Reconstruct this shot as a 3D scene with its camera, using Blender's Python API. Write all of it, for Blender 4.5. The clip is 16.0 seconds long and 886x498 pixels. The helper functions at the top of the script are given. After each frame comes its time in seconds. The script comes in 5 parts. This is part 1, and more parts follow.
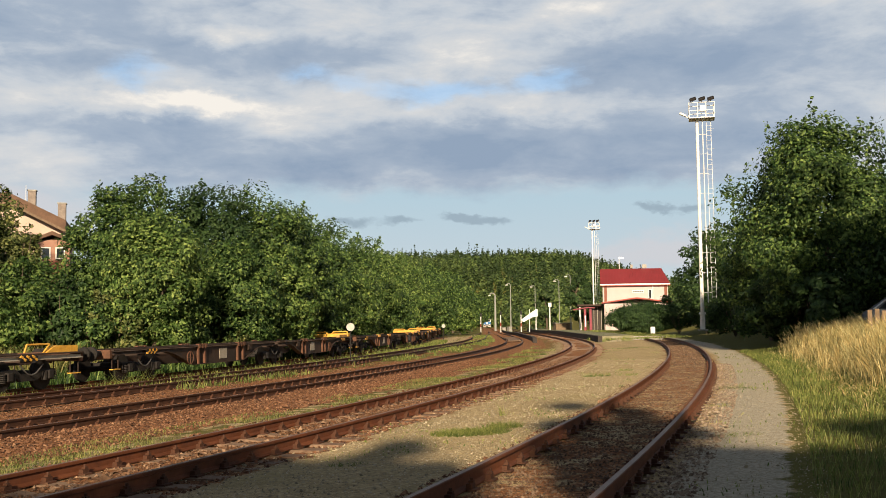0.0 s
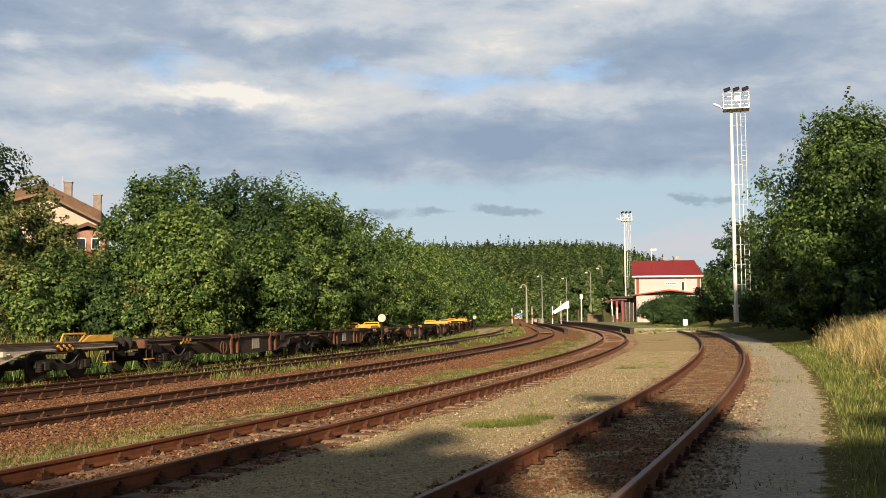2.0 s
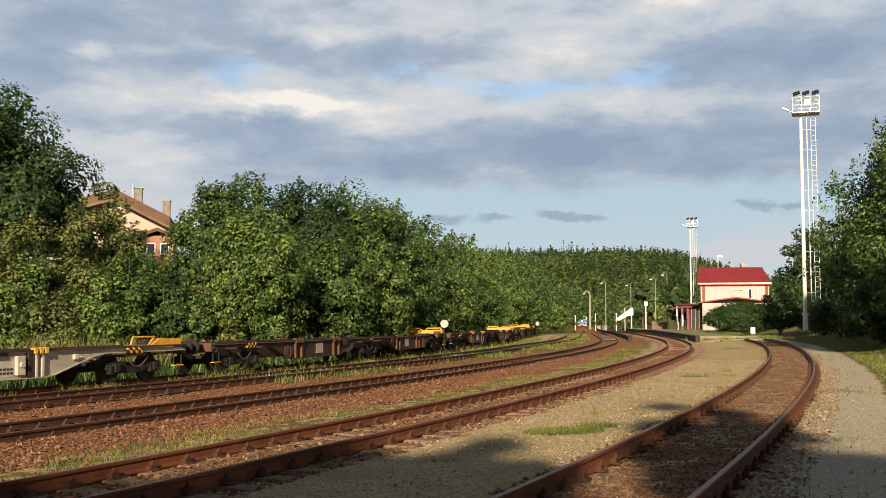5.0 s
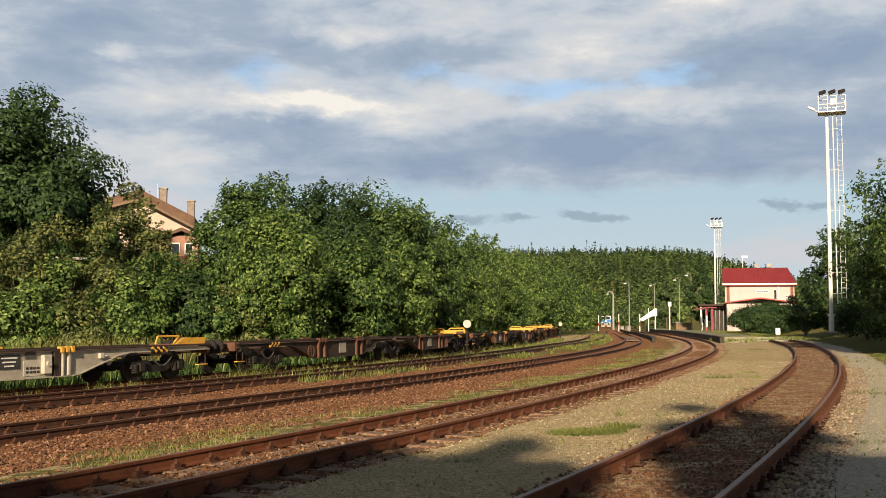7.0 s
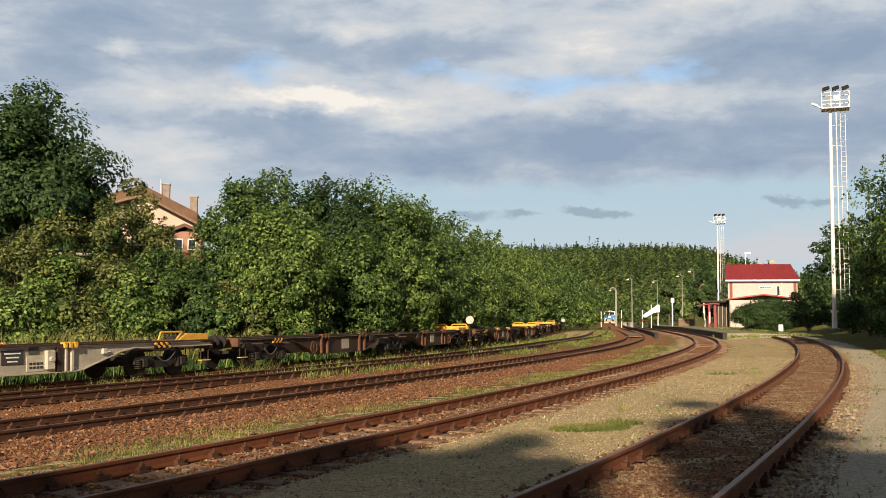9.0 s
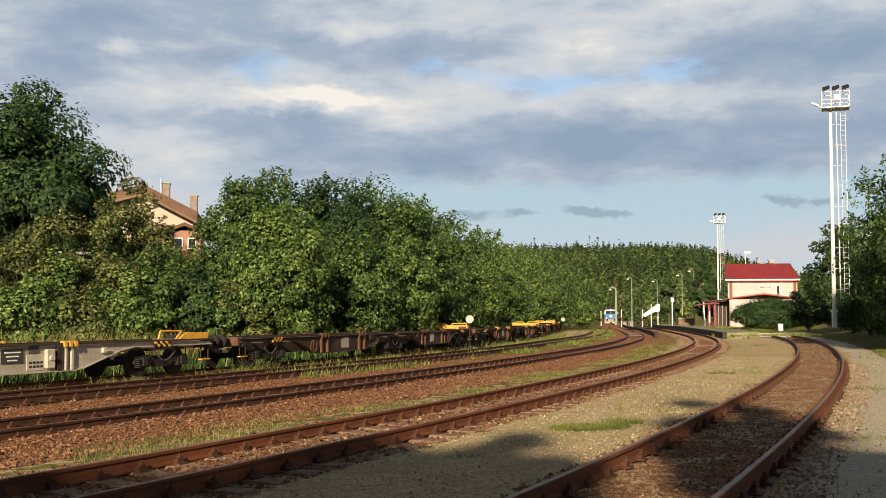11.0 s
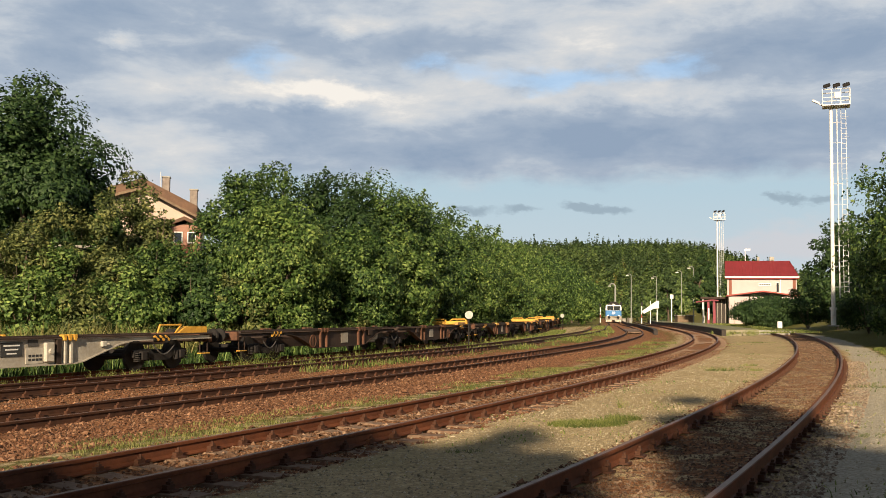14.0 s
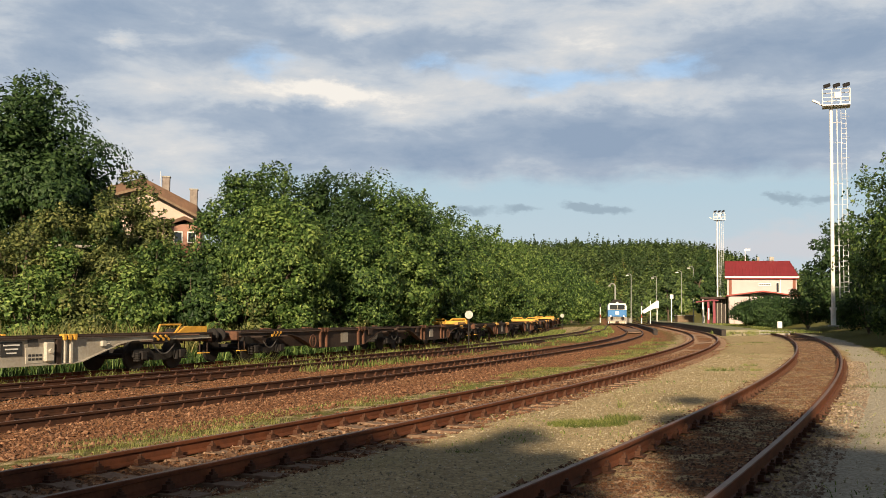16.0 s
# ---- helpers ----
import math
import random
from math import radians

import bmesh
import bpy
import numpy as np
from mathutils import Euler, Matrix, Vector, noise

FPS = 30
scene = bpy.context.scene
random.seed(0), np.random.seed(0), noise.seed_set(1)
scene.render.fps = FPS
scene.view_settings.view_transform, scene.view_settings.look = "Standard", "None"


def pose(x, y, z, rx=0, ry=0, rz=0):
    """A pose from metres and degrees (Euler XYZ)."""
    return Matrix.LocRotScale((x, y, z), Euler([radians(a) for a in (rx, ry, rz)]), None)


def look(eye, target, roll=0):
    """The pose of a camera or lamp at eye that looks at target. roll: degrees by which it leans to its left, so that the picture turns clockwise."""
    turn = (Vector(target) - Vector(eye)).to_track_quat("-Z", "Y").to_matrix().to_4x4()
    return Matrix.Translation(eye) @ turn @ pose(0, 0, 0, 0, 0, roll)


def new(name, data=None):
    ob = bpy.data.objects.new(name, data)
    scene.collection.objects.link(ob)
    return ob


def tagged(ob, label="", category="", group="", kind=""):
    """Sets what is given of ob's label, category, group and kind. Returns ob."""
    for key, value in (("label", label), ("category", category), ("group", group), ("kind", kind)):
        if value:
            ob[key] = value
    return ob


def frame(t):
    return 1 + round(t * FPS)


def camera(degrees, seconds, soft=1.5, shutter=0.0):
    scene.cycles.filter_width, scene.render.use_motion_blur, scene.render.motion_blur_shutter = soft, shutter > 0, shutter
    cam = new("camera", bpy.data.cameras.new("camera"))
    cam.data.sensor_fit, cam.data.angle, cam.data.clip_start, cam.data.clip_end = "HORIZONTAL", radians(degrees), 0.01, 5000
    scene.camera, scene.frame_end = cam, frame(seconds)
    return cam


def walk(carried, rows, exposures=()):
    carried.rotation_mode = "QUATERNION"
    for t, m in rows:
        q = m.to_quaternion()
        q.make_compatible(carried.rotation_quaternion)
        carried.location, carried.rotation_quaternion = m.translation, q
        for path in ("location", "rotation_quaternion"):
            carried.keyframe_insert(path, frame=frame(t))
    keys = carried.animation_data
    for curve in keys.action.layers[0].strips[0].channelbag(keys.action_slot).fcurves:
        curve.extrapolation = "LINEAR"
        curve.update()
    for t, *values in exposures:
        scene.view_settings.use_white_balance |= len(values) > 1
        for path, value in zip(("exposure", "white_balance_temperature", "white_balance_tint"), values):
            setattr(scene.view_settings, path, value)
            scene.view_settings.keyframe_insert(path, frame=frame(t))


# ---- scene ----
cam = camera(48.0, 16.0, soft=0.8)
walk(cam, [
    (0.0, pose(0, 0, 1.38, 94.276, 0.563, -6.834)),
    (0.5, pose(0, 0, 1.38, 93.875, 0.589, -6.834)),
    (1.0, pose(0, 0, 1.38, 93.783, 0.206, -6.580)),
    (1.5, pose(0, 0, 1.38, 93.784, 0.160, -5.287)),
    (2.0, pose(0, 0, 1.38, 93.791, 0.321, -5.045)),
    (2.5, pose(0, 0, 1.38, 93.798, 0.484, -4.696)),
    (3.0, pose(0, 0, 1.38, 93.823, 0.219, -4.172)),
    (3.5, pose(0, 0, 1.38, 93.966, 0.066, -3.816)),
    (4.0, pose(0, 0, 1.38, 94.056, 0.040, -3.461)),
    (4.5, pose(0, 0, 1.38, 94.131, -0.030, -2.389)),
    (7.0, pose(0, 0, 1.38, 94.140, -0.246, -0.151)),
    (7.5, pose(0, 0, 1.38, 94.142, -0.271, -0.019)),
    (8.0, pose(0, 0, 1.38, 94.053, -0.309, 0.007)),
    (8.5, pose(0, 0, 1.38, 93.942, -0.283, 0.002)),
    (9.0, pose(0, 0, 1.38, 93.912, -0.309, 0.005)),
    (11.5, pose(0, 0, 1.38, 93.822, -0.369, -0.006)),
    (12.0, pose(0, 0, 1.38, 93.752, -0.421, -0.004)),
    (12.5, pose(0, 0, 1.38, 93.691, -0.404, -0.003)),
    (13.0, pose(0, 0, 1.38, 93.635, -0.500, -0.013)),
    (13.5, pose(0, 0, 1.38, 93.632, -0.610, -0.030)),
    (14.0, pose(0, 0, 1.38, 93.610, -0.665, -0.040)),
    (14.5, pose(0, 0, 1.38, 93.608, -0.671, -0.042)),
    (15.0, pose(0, 0, 1.38, 93.606, -0.676, -0.042)),
    (15.5, pose(0, 0, 1.38, 93.604, -0.689, -0.041)),
    (16.0, pose(0, 0, 1.38, 93.600, -0.699, -0.044)),
])
TAU = 2 * math.pi
rng = np.random.default_rng(7)

# ---------------------------------------------------------------- light
SUN_AZ, SUN_EL = 188.0, 21.0          # degrees clockwise from +y, above the horizon
az, el = radians(SUN_AZ), radians(SUN_EL)
to_sun = Vector((math.sin(az) * math.cos(el), math.cos(az) * math.cos(el), math.sin(el)))

sun = new("sun", bpy.data.lights.new("sun", "SUN"))
sun.data.energy, sun.data.angle, sun.data.color = 8.2, radians(1.2), (1.0, 0.80, 0.55)
sun.matrix_world = look(to_sun * 100, (0, 0, 0))

world = bpy.data.worlds.new("sky")
scene.world = world
world.use_nodes = True
wn, wl = world.node_tree.nodes, world.node_tree.links
wn.clear()
w_out, w_bg = wn.new("ShaderNodeOutputWorld"), wn.new("ShaderNodeBackground")
w_sky = wn.new("ShaderNodeTexSky")
w_sky.sky_type, w_sky.sun_disc = "NISHITA", False
w_sky.sun_elevation, w_sky.sun_rotation = el, az
w_sky.air_density, w_sky.dust_density, w_sky.ozone_density = 1.0, 0.6, 2.0
w_dim = wn.new("ShaderNodeVectorMath")
w_dim.operation = "SCALE"
w_dim.inputs["Scale"].default_value = 0.15
w_co = wn.new("ShaderNodeTexCoord")
w_sep = wn.new("ShaderNodeSeparateXYZ")
wl.new(w_co.outputs["Generated"], w_sep.inputs[0])


def wmath(op, a, b=None, clamp=False):
    n = wn.new("ShaderNodeMath")
    n.operation, n.use_clamp = op, clamp
    for i, v in enumerate((a, b)):
        if v is None:
            continue
        if isinstance(v, (int, float)):
            n.inputs[i].default_value = v
        else:
            wl.new(v, n.inputs[i])
    return n.outputs[0]


# a flat cloud deck, seen in perspective
w_h = wmath("ADD", wmath("MAXIMUM", w_sep.outputs["Z"], 0.0), 0.22)
w_vec = wn.new("ShaderNodeCombineXYZ")
wl.new(wmath("DIVIDE", w_sep.outputs["X"], w_h), w_vec.inputs[0])
wl.new(wmath("DIVIDE", w_sep.outputs["Y"], w_h), w_vec.inputs[1])
# bearing and elevation in degrees, for the large cloud banks
w_az = wmath("MULTIPLY", wmath("ARCTAN2", w_sep.outputs["X"], w_sep.outputs["Y"]), 57.2958)
w_el = wmath("MULTIPLY", wmath("ARCSINE", w_sep.outputs["Z"]), 57.2958)


def wnoise(scale, stretch, offset, detail, rough, distort=0.0, color=False, source=None):
    m = wn.new("ShaderNodeMapping")
    m.inputs["Scale"].default_value = stretch
    m.inputs["Location"].default_value = offset
    wl.new(source or w_vec.outputs[0], m.inputs["Vector"])
    n = wn.new("ShaderNodeTexNoise")
    n.inputs["Scale"].default_value, n.inputs["Detail"].default_value = scale, detail
    n.inputs["Roughness"].default_value, n.inputs["Distortion"].default_value = rough, distort
    wl.new(m.outputs[0], n.inputs["Vector"])
    return n.outputs["Color" if color else "Fac"]


def wramp(fac, stops, ease="EASE"):
    r = wn.new("ShaderNodeValToRGB")
    r.color_ramp.interpolation = ease
    while len(r.color_ramp.elements) < len(stops):
        r.color_ramp.elements.new(0.5)
    for e, (p, c) in zip(r.color_ramp.elements, stops):
        e.position, e.color = p, (*c, 1)
    wl.new(fac, r.inputs[0])
    return r.outputs[0]


def wmix(fac, a, b, blend="MIX"):
    n = wn.new("ShaderNodeMix")
    n.data_type, n.blend_type = "RGBA", blend
    for i, v in ((0, fac), (6, a), (7, b)):
        if isinstance(v, tuple):
            n.inputs[i].default_value = (*v, 1)
        else:
            wl.new(v, n.inputs[i])
    return n.outputs[2]


w_ang = wn.new("ShaderNodeCombineXYZ")
wl.new(w_az, w_ang.inputs[0])
wl.new(w_el, w_ang.inputs[1])
# ragged edges: the bearings are pushed about by two sizes of billow
w_push = wn.new("ShaderNodeVectorMath")
w_push.operation = "MULTIPLY_ADD"
wl.new(wnoise(0.32, (0.7, 1.2, 1), (3.0, 1.0, 0), 9, 0.62, 0.0, True, w_ang.outputs[0]), w_push.inputs[0])
w_push.inputs[1].default_value = (5.0, 2.6, 0)
w_off = wn.new("ShaderNodeVectorMath")
w_off.operation = "SUBTRACT"
wl.new(w_ang.outputs[0], w_off.inputs[0])
w_off.inputs[1].default_value = (2.5, 1.3, 0)
wl.new(w_off.outputs[0], w_push.inputs[2])


def wbanks(banks, start):
    """Adds soft oval banks: bearing, elevation, half-width, half-height, amount."""
    total = start
    for a, e, ra, re, amount in banks:
        m = wn.new("ShaderNodeMapping")
        m.vector_type = "TEXTURE"
        m.inputs["Location"].default_value, m.inputs["Scale"].default_value = (a, e, 0), (ra * 1.8, re * 1.8, 1)
        wl.new(w_push.outputs[0], m.inputs["Vector"])
        g = wn.new("ShaderNodeTexGradient")
        g.gradient_type = "SPHERICAL"
        wl.new(m.outputs[0], g.inputs["Vector"])
        x = wn.new("ShaderNodeMath")
        x.operation = "MULTIPLY_ADD"
        wl.new(g.outputs["Fac"], x.inputs[0])
        x.inputs[1].default_value = amount
        if isinstance(total, float):
            x.inputs[2].default_value = total
        else:
            wl.new(total, x.inputs[2])
        total = x.outputs[0]
    return total


GREY_BANKS = [(-22, 14.0, 7, 1.5, -0.34), (-7.5, 15.1, 6, 0.9, -0.24), (-10.0, 10.9, 4, 1.1, -0.36), (-5, 8.9, 6, 0.9, -0.22), (20, 14.2, 6, 1.6, -0.36),
              (15, 9.8, 11, 1.7, -0.40), (2, 15.5, 3.2, 0.8, -0.20), (-13, 16.7, 8, 1.1, -0.20), (5, 10.2, 6, 1.0, -0.18)]
PALE_BANKS = [(-16.5, 12.9, 3.4, 1.3, 0.28), (-8.7, 12.3, 3.4, 0.55, 0.62), (-5.9, 12.0, 1.6, 0.6, 0.34), (-5.6, 16.1, 1.9, 0.42, 0.42), (-2.5, 12.5, 4, 1.1, 0.22),
              (8, 15.5, 4.5, 1.1, 0.30), (15, 17.2, 6.5, 0.9, 0.30), (10.5, 12.4, 5.5, 0.6, 0.34), (-17, 8.8, 5.5, 1.0, 0.28), (-0.5, 17.3, 3.4, 1.0, 0.20), (-18.6, 14.5, 0.8, 0.25, 0.40)]
BLUE_GAPS = [(-11, 14.0, 2.0, 0.9, 0.9), (-0.7, 13.9, 2.0, 0.7, 0.95), (7.2, 13.3, 4.0, 0.8, 1.0), (14, 13.9, 2.0, 0.65, 0.9), (40, 22, 9, 3, 0.9), (-38, 26, 9, 4, 0.9), (10, 34, 9, 4, 0.9)]
SMALL_GREY = [(1.6, 6.1, 1.3, 0.28, 0.9), (4.4, 6.0, 0.8, 0.25, 0.9), (9.6, 5.7, 1.4, 0.28, 1.0), (7.6, 6.0, 1.0, 0.2, 0.9), (18.6, 6.4, 0.6, 0.25, 0.9), (20.6, 6.3, 1.1, 0.26, 0.9)]
billow = wnoise(2.6, (0.55, 1.0, 1), (5.1, 0.6, 0), 10, 0.60, 0.25)
streak = wnoise(0.36, (0.50, 1.35, 1), (0, 4.0, 0), 10, 0.60, 0.25, False, w_ang.outputs[0])
ground_tone = wmath("ADD", wmath("MULTIPLY", wmath("SUBTRACT", billow, 0.5), 0.55), wmath("MULTIPLY", wmath("SUBTRACT", streak, 0.5), 1.15))
w_tone = wbanks(PALE_BANKS, wbanks(GREY_BANKS, wmath("ADD", ground_tone, 0.54)))
w_lit = wramp(w_tone, [(0.10, (0.29, 0.375, 0.50)), (0.38, (0.385, 0.46, 0.565)), (0.60, (0.555, 0.605, 0.665)), (0.80, (0.68, 0.69, 0.70)), (1.0, (0.93, 0.88, 0.81))], "LINEAR")
w_gap = wramp(wmath("ADD", wbanks(BLUE_GAPS, 0.0), wmath("MULTIPLY", wmath("SUBTRACT", streak, 0.5), 1.3)), [(0.30, (0, 0, 0)), (0.85, (0.58, 0.58, 0.58))])
# clear pale air below the deck, with a few small grey clouds and pale ones near the horizon
w_pel = wn.new("ShaderNodeSeparateXYZ")
wl.new(w_push.outputs[0], w_pel.inputs[0])
low = wramp(wmath("DIVIDE", w_pel.outputs["Y"], 20.0), [(0.35, (1, 1, 1)), (0.415, (0, 0, 0))])
w_air = wramp(wmath("DIVIDE", w_el, 20.0), [(0.05, (0.60, 0.66, 0.70)), (0.36, (0.47, 0.62, 0.71))], "LINEAR")
w_air = wmix(wramp(wmath("ADD", wbanks([(19, 4.0, 7, 1.2, 0.8), (-3, 4.0, 5, 0.8, 0.5), (-18, 6.5, 7, 1.6, 0.9)], 0.0), wmath("SUBTRACT", streak, 0.5)), [(0.2, (0, 0, 0)), (0.7, (1, 1, 1))]), w_air, (0.62, 0.635, 0.67))
w_air = wmix(wramp(wbanks(SMALL_GREY, 0.0), [(0.25, (0, 0, 0)), (0.7, (0.8, 0.8, 0.8))]), w_air, (0.31, 0.40, 0.475))
# clouds above the view are dimmed, so less sky light fills the shadows
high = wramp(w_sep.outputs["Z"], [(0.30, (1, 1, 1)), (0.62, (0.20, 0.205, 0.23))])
w_mask = wmath("SUBTRACT", 1.0, w_gap)
w_hazy = wmix(low, w_lit, w_air)
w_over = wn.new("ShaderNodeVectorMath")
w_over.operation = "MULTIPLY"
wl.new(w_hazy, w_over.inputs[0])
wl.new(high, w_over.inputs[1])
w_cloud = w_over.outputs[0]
w_mix = wn.new("ShaderNodeMix")
w_mix.data_type = "RGBA"
wl.new(w_sky.outputs[0], w_dim.inputs[0])
wl.new(w_mask, w_mix.inputs[0])
wl.new(w_dim.outputs[0], w_mix.inputs[6])
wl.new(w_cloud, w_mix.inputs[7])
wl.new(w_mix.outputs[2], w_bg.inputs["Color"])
w_bg.inputs["Strength"].default_value = 1.0
wl.new(w_bg.outputs[0], w_out.inputs["Surface"])
scene.view_settings.exposure = 0.0


# ---------------------------------------------------------------- materials
class Mat:
    """A principled node material with small helpers."""

    def __init__(self, name, rough=0.8, metal=0.0, spec=0.3):
        self.m = bpy.data.materials.new(name)
        self.m.use_nodes = True
        self.n, self.l = self.m.node_tree.nodes, self.m.node_tree.links
        self.b = self.n["Principled BSDF"]
        self.b.inputs["Roughness"].default_value = rough
        self.b.inputs["Metallic"].default_value = metal
        self.b.inputs["Specular IOR Level"].default_value = spec
        self.co = self.n.new("ShaderNodeTexCoord").outputs["Object"]

    def noise(self, scale, detail=4, rough=0.55, vec=None, stretch=None):
        t = self.n.new("ShaderNodeTexNoise")
        t.inputs["Scale"].default_value, t.inputs["Detail"].default_value, t.inputs["Roughness"].default_value = scale, detail, rough
        v = vec or self.co
        if stretch:
            mp = self.n.new("ShaderNodeMapping")
            mp.inputs["Scale"].default_value = stretch
            self.l.new(v, mp.inputs["Vector"])
            v = mp.outputs[0]
        self.l.new(v, t.inputs["Vector"])
        return t.outputs["Fac"]

    def ramp(self, fac, stops):
        r = self.n.new("ShaderNodeValToRGB")
        while len(r.color_ramp.elements) < len(stops):
            r.color_ramp.elements.new(0.5)
        for e, (p, c) in zip(r.color_ramp.elements, stops):
            e.position, e.color = p, (*c, 1)
        self.l.new(fac, r.inputs[0])
        return r.outputs[0]

    def mix(self, fac, a, b, blend="MIX"):
        x = self.n.new("ShaderNodeMix")
        x.data_type, x.blend_type = "RGBA", blend
        for i, v in ((0, fac), (6, a), (7, b)):
            if isinstance(v, (int, float)):
                x.inputs[i].default_value = v
            elif isinstance(v, tuple):
                x.inputs[i].default_value = (*v, 1)
            else:
                self.l.new(v, x.inputs[i])
        return x.outputs[2]

    def math(self, op, a, b, clamp=True):
        x = self.n.new("ShaderNodeMath")
        x.operation, x.use_clamp = op, clamp
        for i, v in enumerate((a, b)):
            if isinstance(v, (int, float)):
                x.inputs[i].default_value = v
            else:
                self.l.new(v, x.inputs[i])
        return x.outputs[0]

    def cells(self, scale):
        """A random value for each pebble-sized cell."""
        t = self.n.new("ShaderNodeTexVoronoi")
        t.inputs["Scale"].default_value = scale
        self.l.new(self.co, t.inputs["Vector"])
        s = self.n.new("ShaderNodeSeparateColor")
        self.l.new(t.outputs["Color"], s.inputs[0])
        return s.outputs[0]

    def island(self):
        return self.n.new("ShaderNodeNewGeometry").outputs["Random Per Island"]

    def obrandom(self):
        return self.n.new("ShaderNodeObjectInfo").outputs["Random"]

    def color(self, c):
        if isinstance(c, tuple):
            self.b.inputs["Base Color"].default_value = (*c, 1)
        else:
            self.l.new(c, self.b.inputs["Base Color"])
        return self

    def bump(self, h, strength=0.4, dist=0.02):
        x = self.n.new("ShaderNodeBump")
        x.inputs["Strength"].default_value, x.inputs["Distance"].default_value = strength, dist
        self.l.new(h, x.inputs["Height"])
        self.l.new(x.outputs[0], self.b.inputs["Normal"])
        return self


def painted(name, base, dark, scale=1.5, rough=0.6, metal=0.0, lo=0.35, hi=0.7, grain=18):
    """A worn painted or weathered surface: base colour, stains in dark, fine grain."""
    k = Mat(name, rough, metal)
    big, fine = k.noise(scale, 5, 0.6), k.noise(grain, 4, 0.6)
    c = k.ramp(big, [(lo, dark), (hi, base)])
    k.color(k.mix(0.35, c, k.ramp(fine, [(0.3, dark), (0.7, base)])))
    k.bump(fine, 0.25, 0.01)
    return k.m


def leafy(name, tones, through_light=0.24):
    """Leaves: colour by leaf, with light passing through them."""
    k = Mat(name, 0.55, 0, 0.25)
    isl = k.island()
    c = k.ramp(isl, [(i / (len(tones) - 1), t) for i, t in enumerate(tones)])
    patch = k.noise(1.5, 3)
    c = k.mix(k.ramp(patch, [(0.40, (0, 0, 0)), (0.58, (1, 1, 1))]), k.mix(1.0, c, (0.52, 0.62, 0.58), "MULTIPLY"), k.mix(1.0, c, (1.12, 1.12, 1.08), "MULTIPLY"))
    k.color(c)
    tr = k.n.new("ShaderNodeBsdfTranslucent")
    k.l.new(c, tr.inputs["Color"])
    mx = k.n.new("ShaderNodeMixShader")
    mx.inputs[0].default_value = through_light
    k.l.new(k.b.outputs[0], mx.inputs[1])
    k.l.new(tr.outputs[0], mx.inputs[2])
    k.l.new(mx.outputs[0], k.n["Material Output"].inputs["Surface"])
    return k.m


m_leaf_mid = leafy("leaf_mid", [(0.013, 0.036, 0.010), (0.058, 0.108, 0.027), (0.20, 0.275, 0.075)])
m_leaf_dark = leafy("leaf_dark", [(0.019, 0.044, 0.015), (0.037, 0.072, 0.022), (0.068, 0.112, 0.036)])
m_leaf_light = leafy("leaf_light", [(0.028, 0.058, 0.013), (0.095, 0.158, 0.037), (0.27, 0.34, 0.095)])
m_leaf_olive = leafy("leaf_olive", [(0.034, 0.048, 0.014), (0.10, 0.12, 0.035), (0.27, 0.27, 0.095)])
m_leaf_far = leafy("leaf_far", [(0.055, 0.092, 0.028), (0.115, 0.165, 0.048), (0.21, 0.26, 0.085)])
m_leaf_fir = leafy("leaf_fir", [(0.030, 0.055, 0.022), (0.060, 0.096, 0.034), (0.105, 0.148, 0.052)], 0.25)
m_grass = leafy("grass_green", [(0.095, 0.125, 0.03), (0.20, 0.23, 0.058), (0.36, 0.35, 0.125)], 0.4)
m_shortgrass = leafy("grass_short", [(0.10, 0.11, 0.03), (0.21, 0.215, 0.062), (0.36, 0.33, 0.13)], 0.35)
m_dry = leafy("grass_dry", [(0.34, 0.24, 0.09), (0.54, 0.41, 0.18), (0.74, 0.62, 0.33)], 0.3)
m_bark = painted("bark", (0.16, 0.12, 0.085), (0.05, 0.04, 0.03), 3, 0.9)
m_rust = painted("rail_rust", (0.20, 0.066, 0.027), (0.085, 0.03, 0.015), 2.5, 0.7, 0.15)
m_rust_dark = painted("rail_rust_dark", (0.10, 0.042, 0.022), (0.035, 0.018, 0.012), 2.5, 0.7, 0.15)
m_railtop = painted("rail_running_surface", (0.24, 0.15, 0.10), (0.13, 0.065, 0.04), 1.2, 0.5, 0.2)
m_fast = painted("fastening_rust", (0.105, 0.042, 0.022), (0.045, 0.02, 0.012), 5, 0.8)
m_latch = painted("latch_ochre", (0.66, 0.38, 0.11), (0.36, 0.18, 0.06), 4, 0.6)
m_sleeper = painted("sleeper_concrete", (0.30, 0.21, 0.145), (0.13, 0.075, 0.048), 2.2, 0.9)
m_wood = painted("old_timber", (0.28, 0.20, 0.13), (0.10, 0.07, 0.045), 4, 0.9)
m_iron = painted("dark_iron", (0.035, 0.030, 0.028), (0.012, 0.011, 0.010), 4, 0.75, 0.2)
m_wagon = painted("wagon_brown", (0.07, 0.042, 0.03), (0.024, 0.018, 0.015), 1.1, 0.75, 0.1)
m_wagon_rust = painted("wagon_rust_orange", (0.165, 0.075, 0.042), (0.07, 0.036, 0.024), 3, 0.8)
m_wagon_grey = painted("wagon_grey", (0.46, 0.43, 0.37), (0.25, 0.21, 0.165), 1.3, 0.7)
m_wagon_pale = painted("wagon_pale_panel", (0.58, 0.55, 0.48), (0.36, 0.32, 0.26), 3, 0.7)
m_yellow = painted("yellow_paint", (0.78, 0.43, 0.06), (0.46, 0.24, 0.04), 6, 0.5)
m_black = painted("black_paint", (0.02, 0.02, 0.02), (0.008, 0.008, 0.008), 3, 0.6)
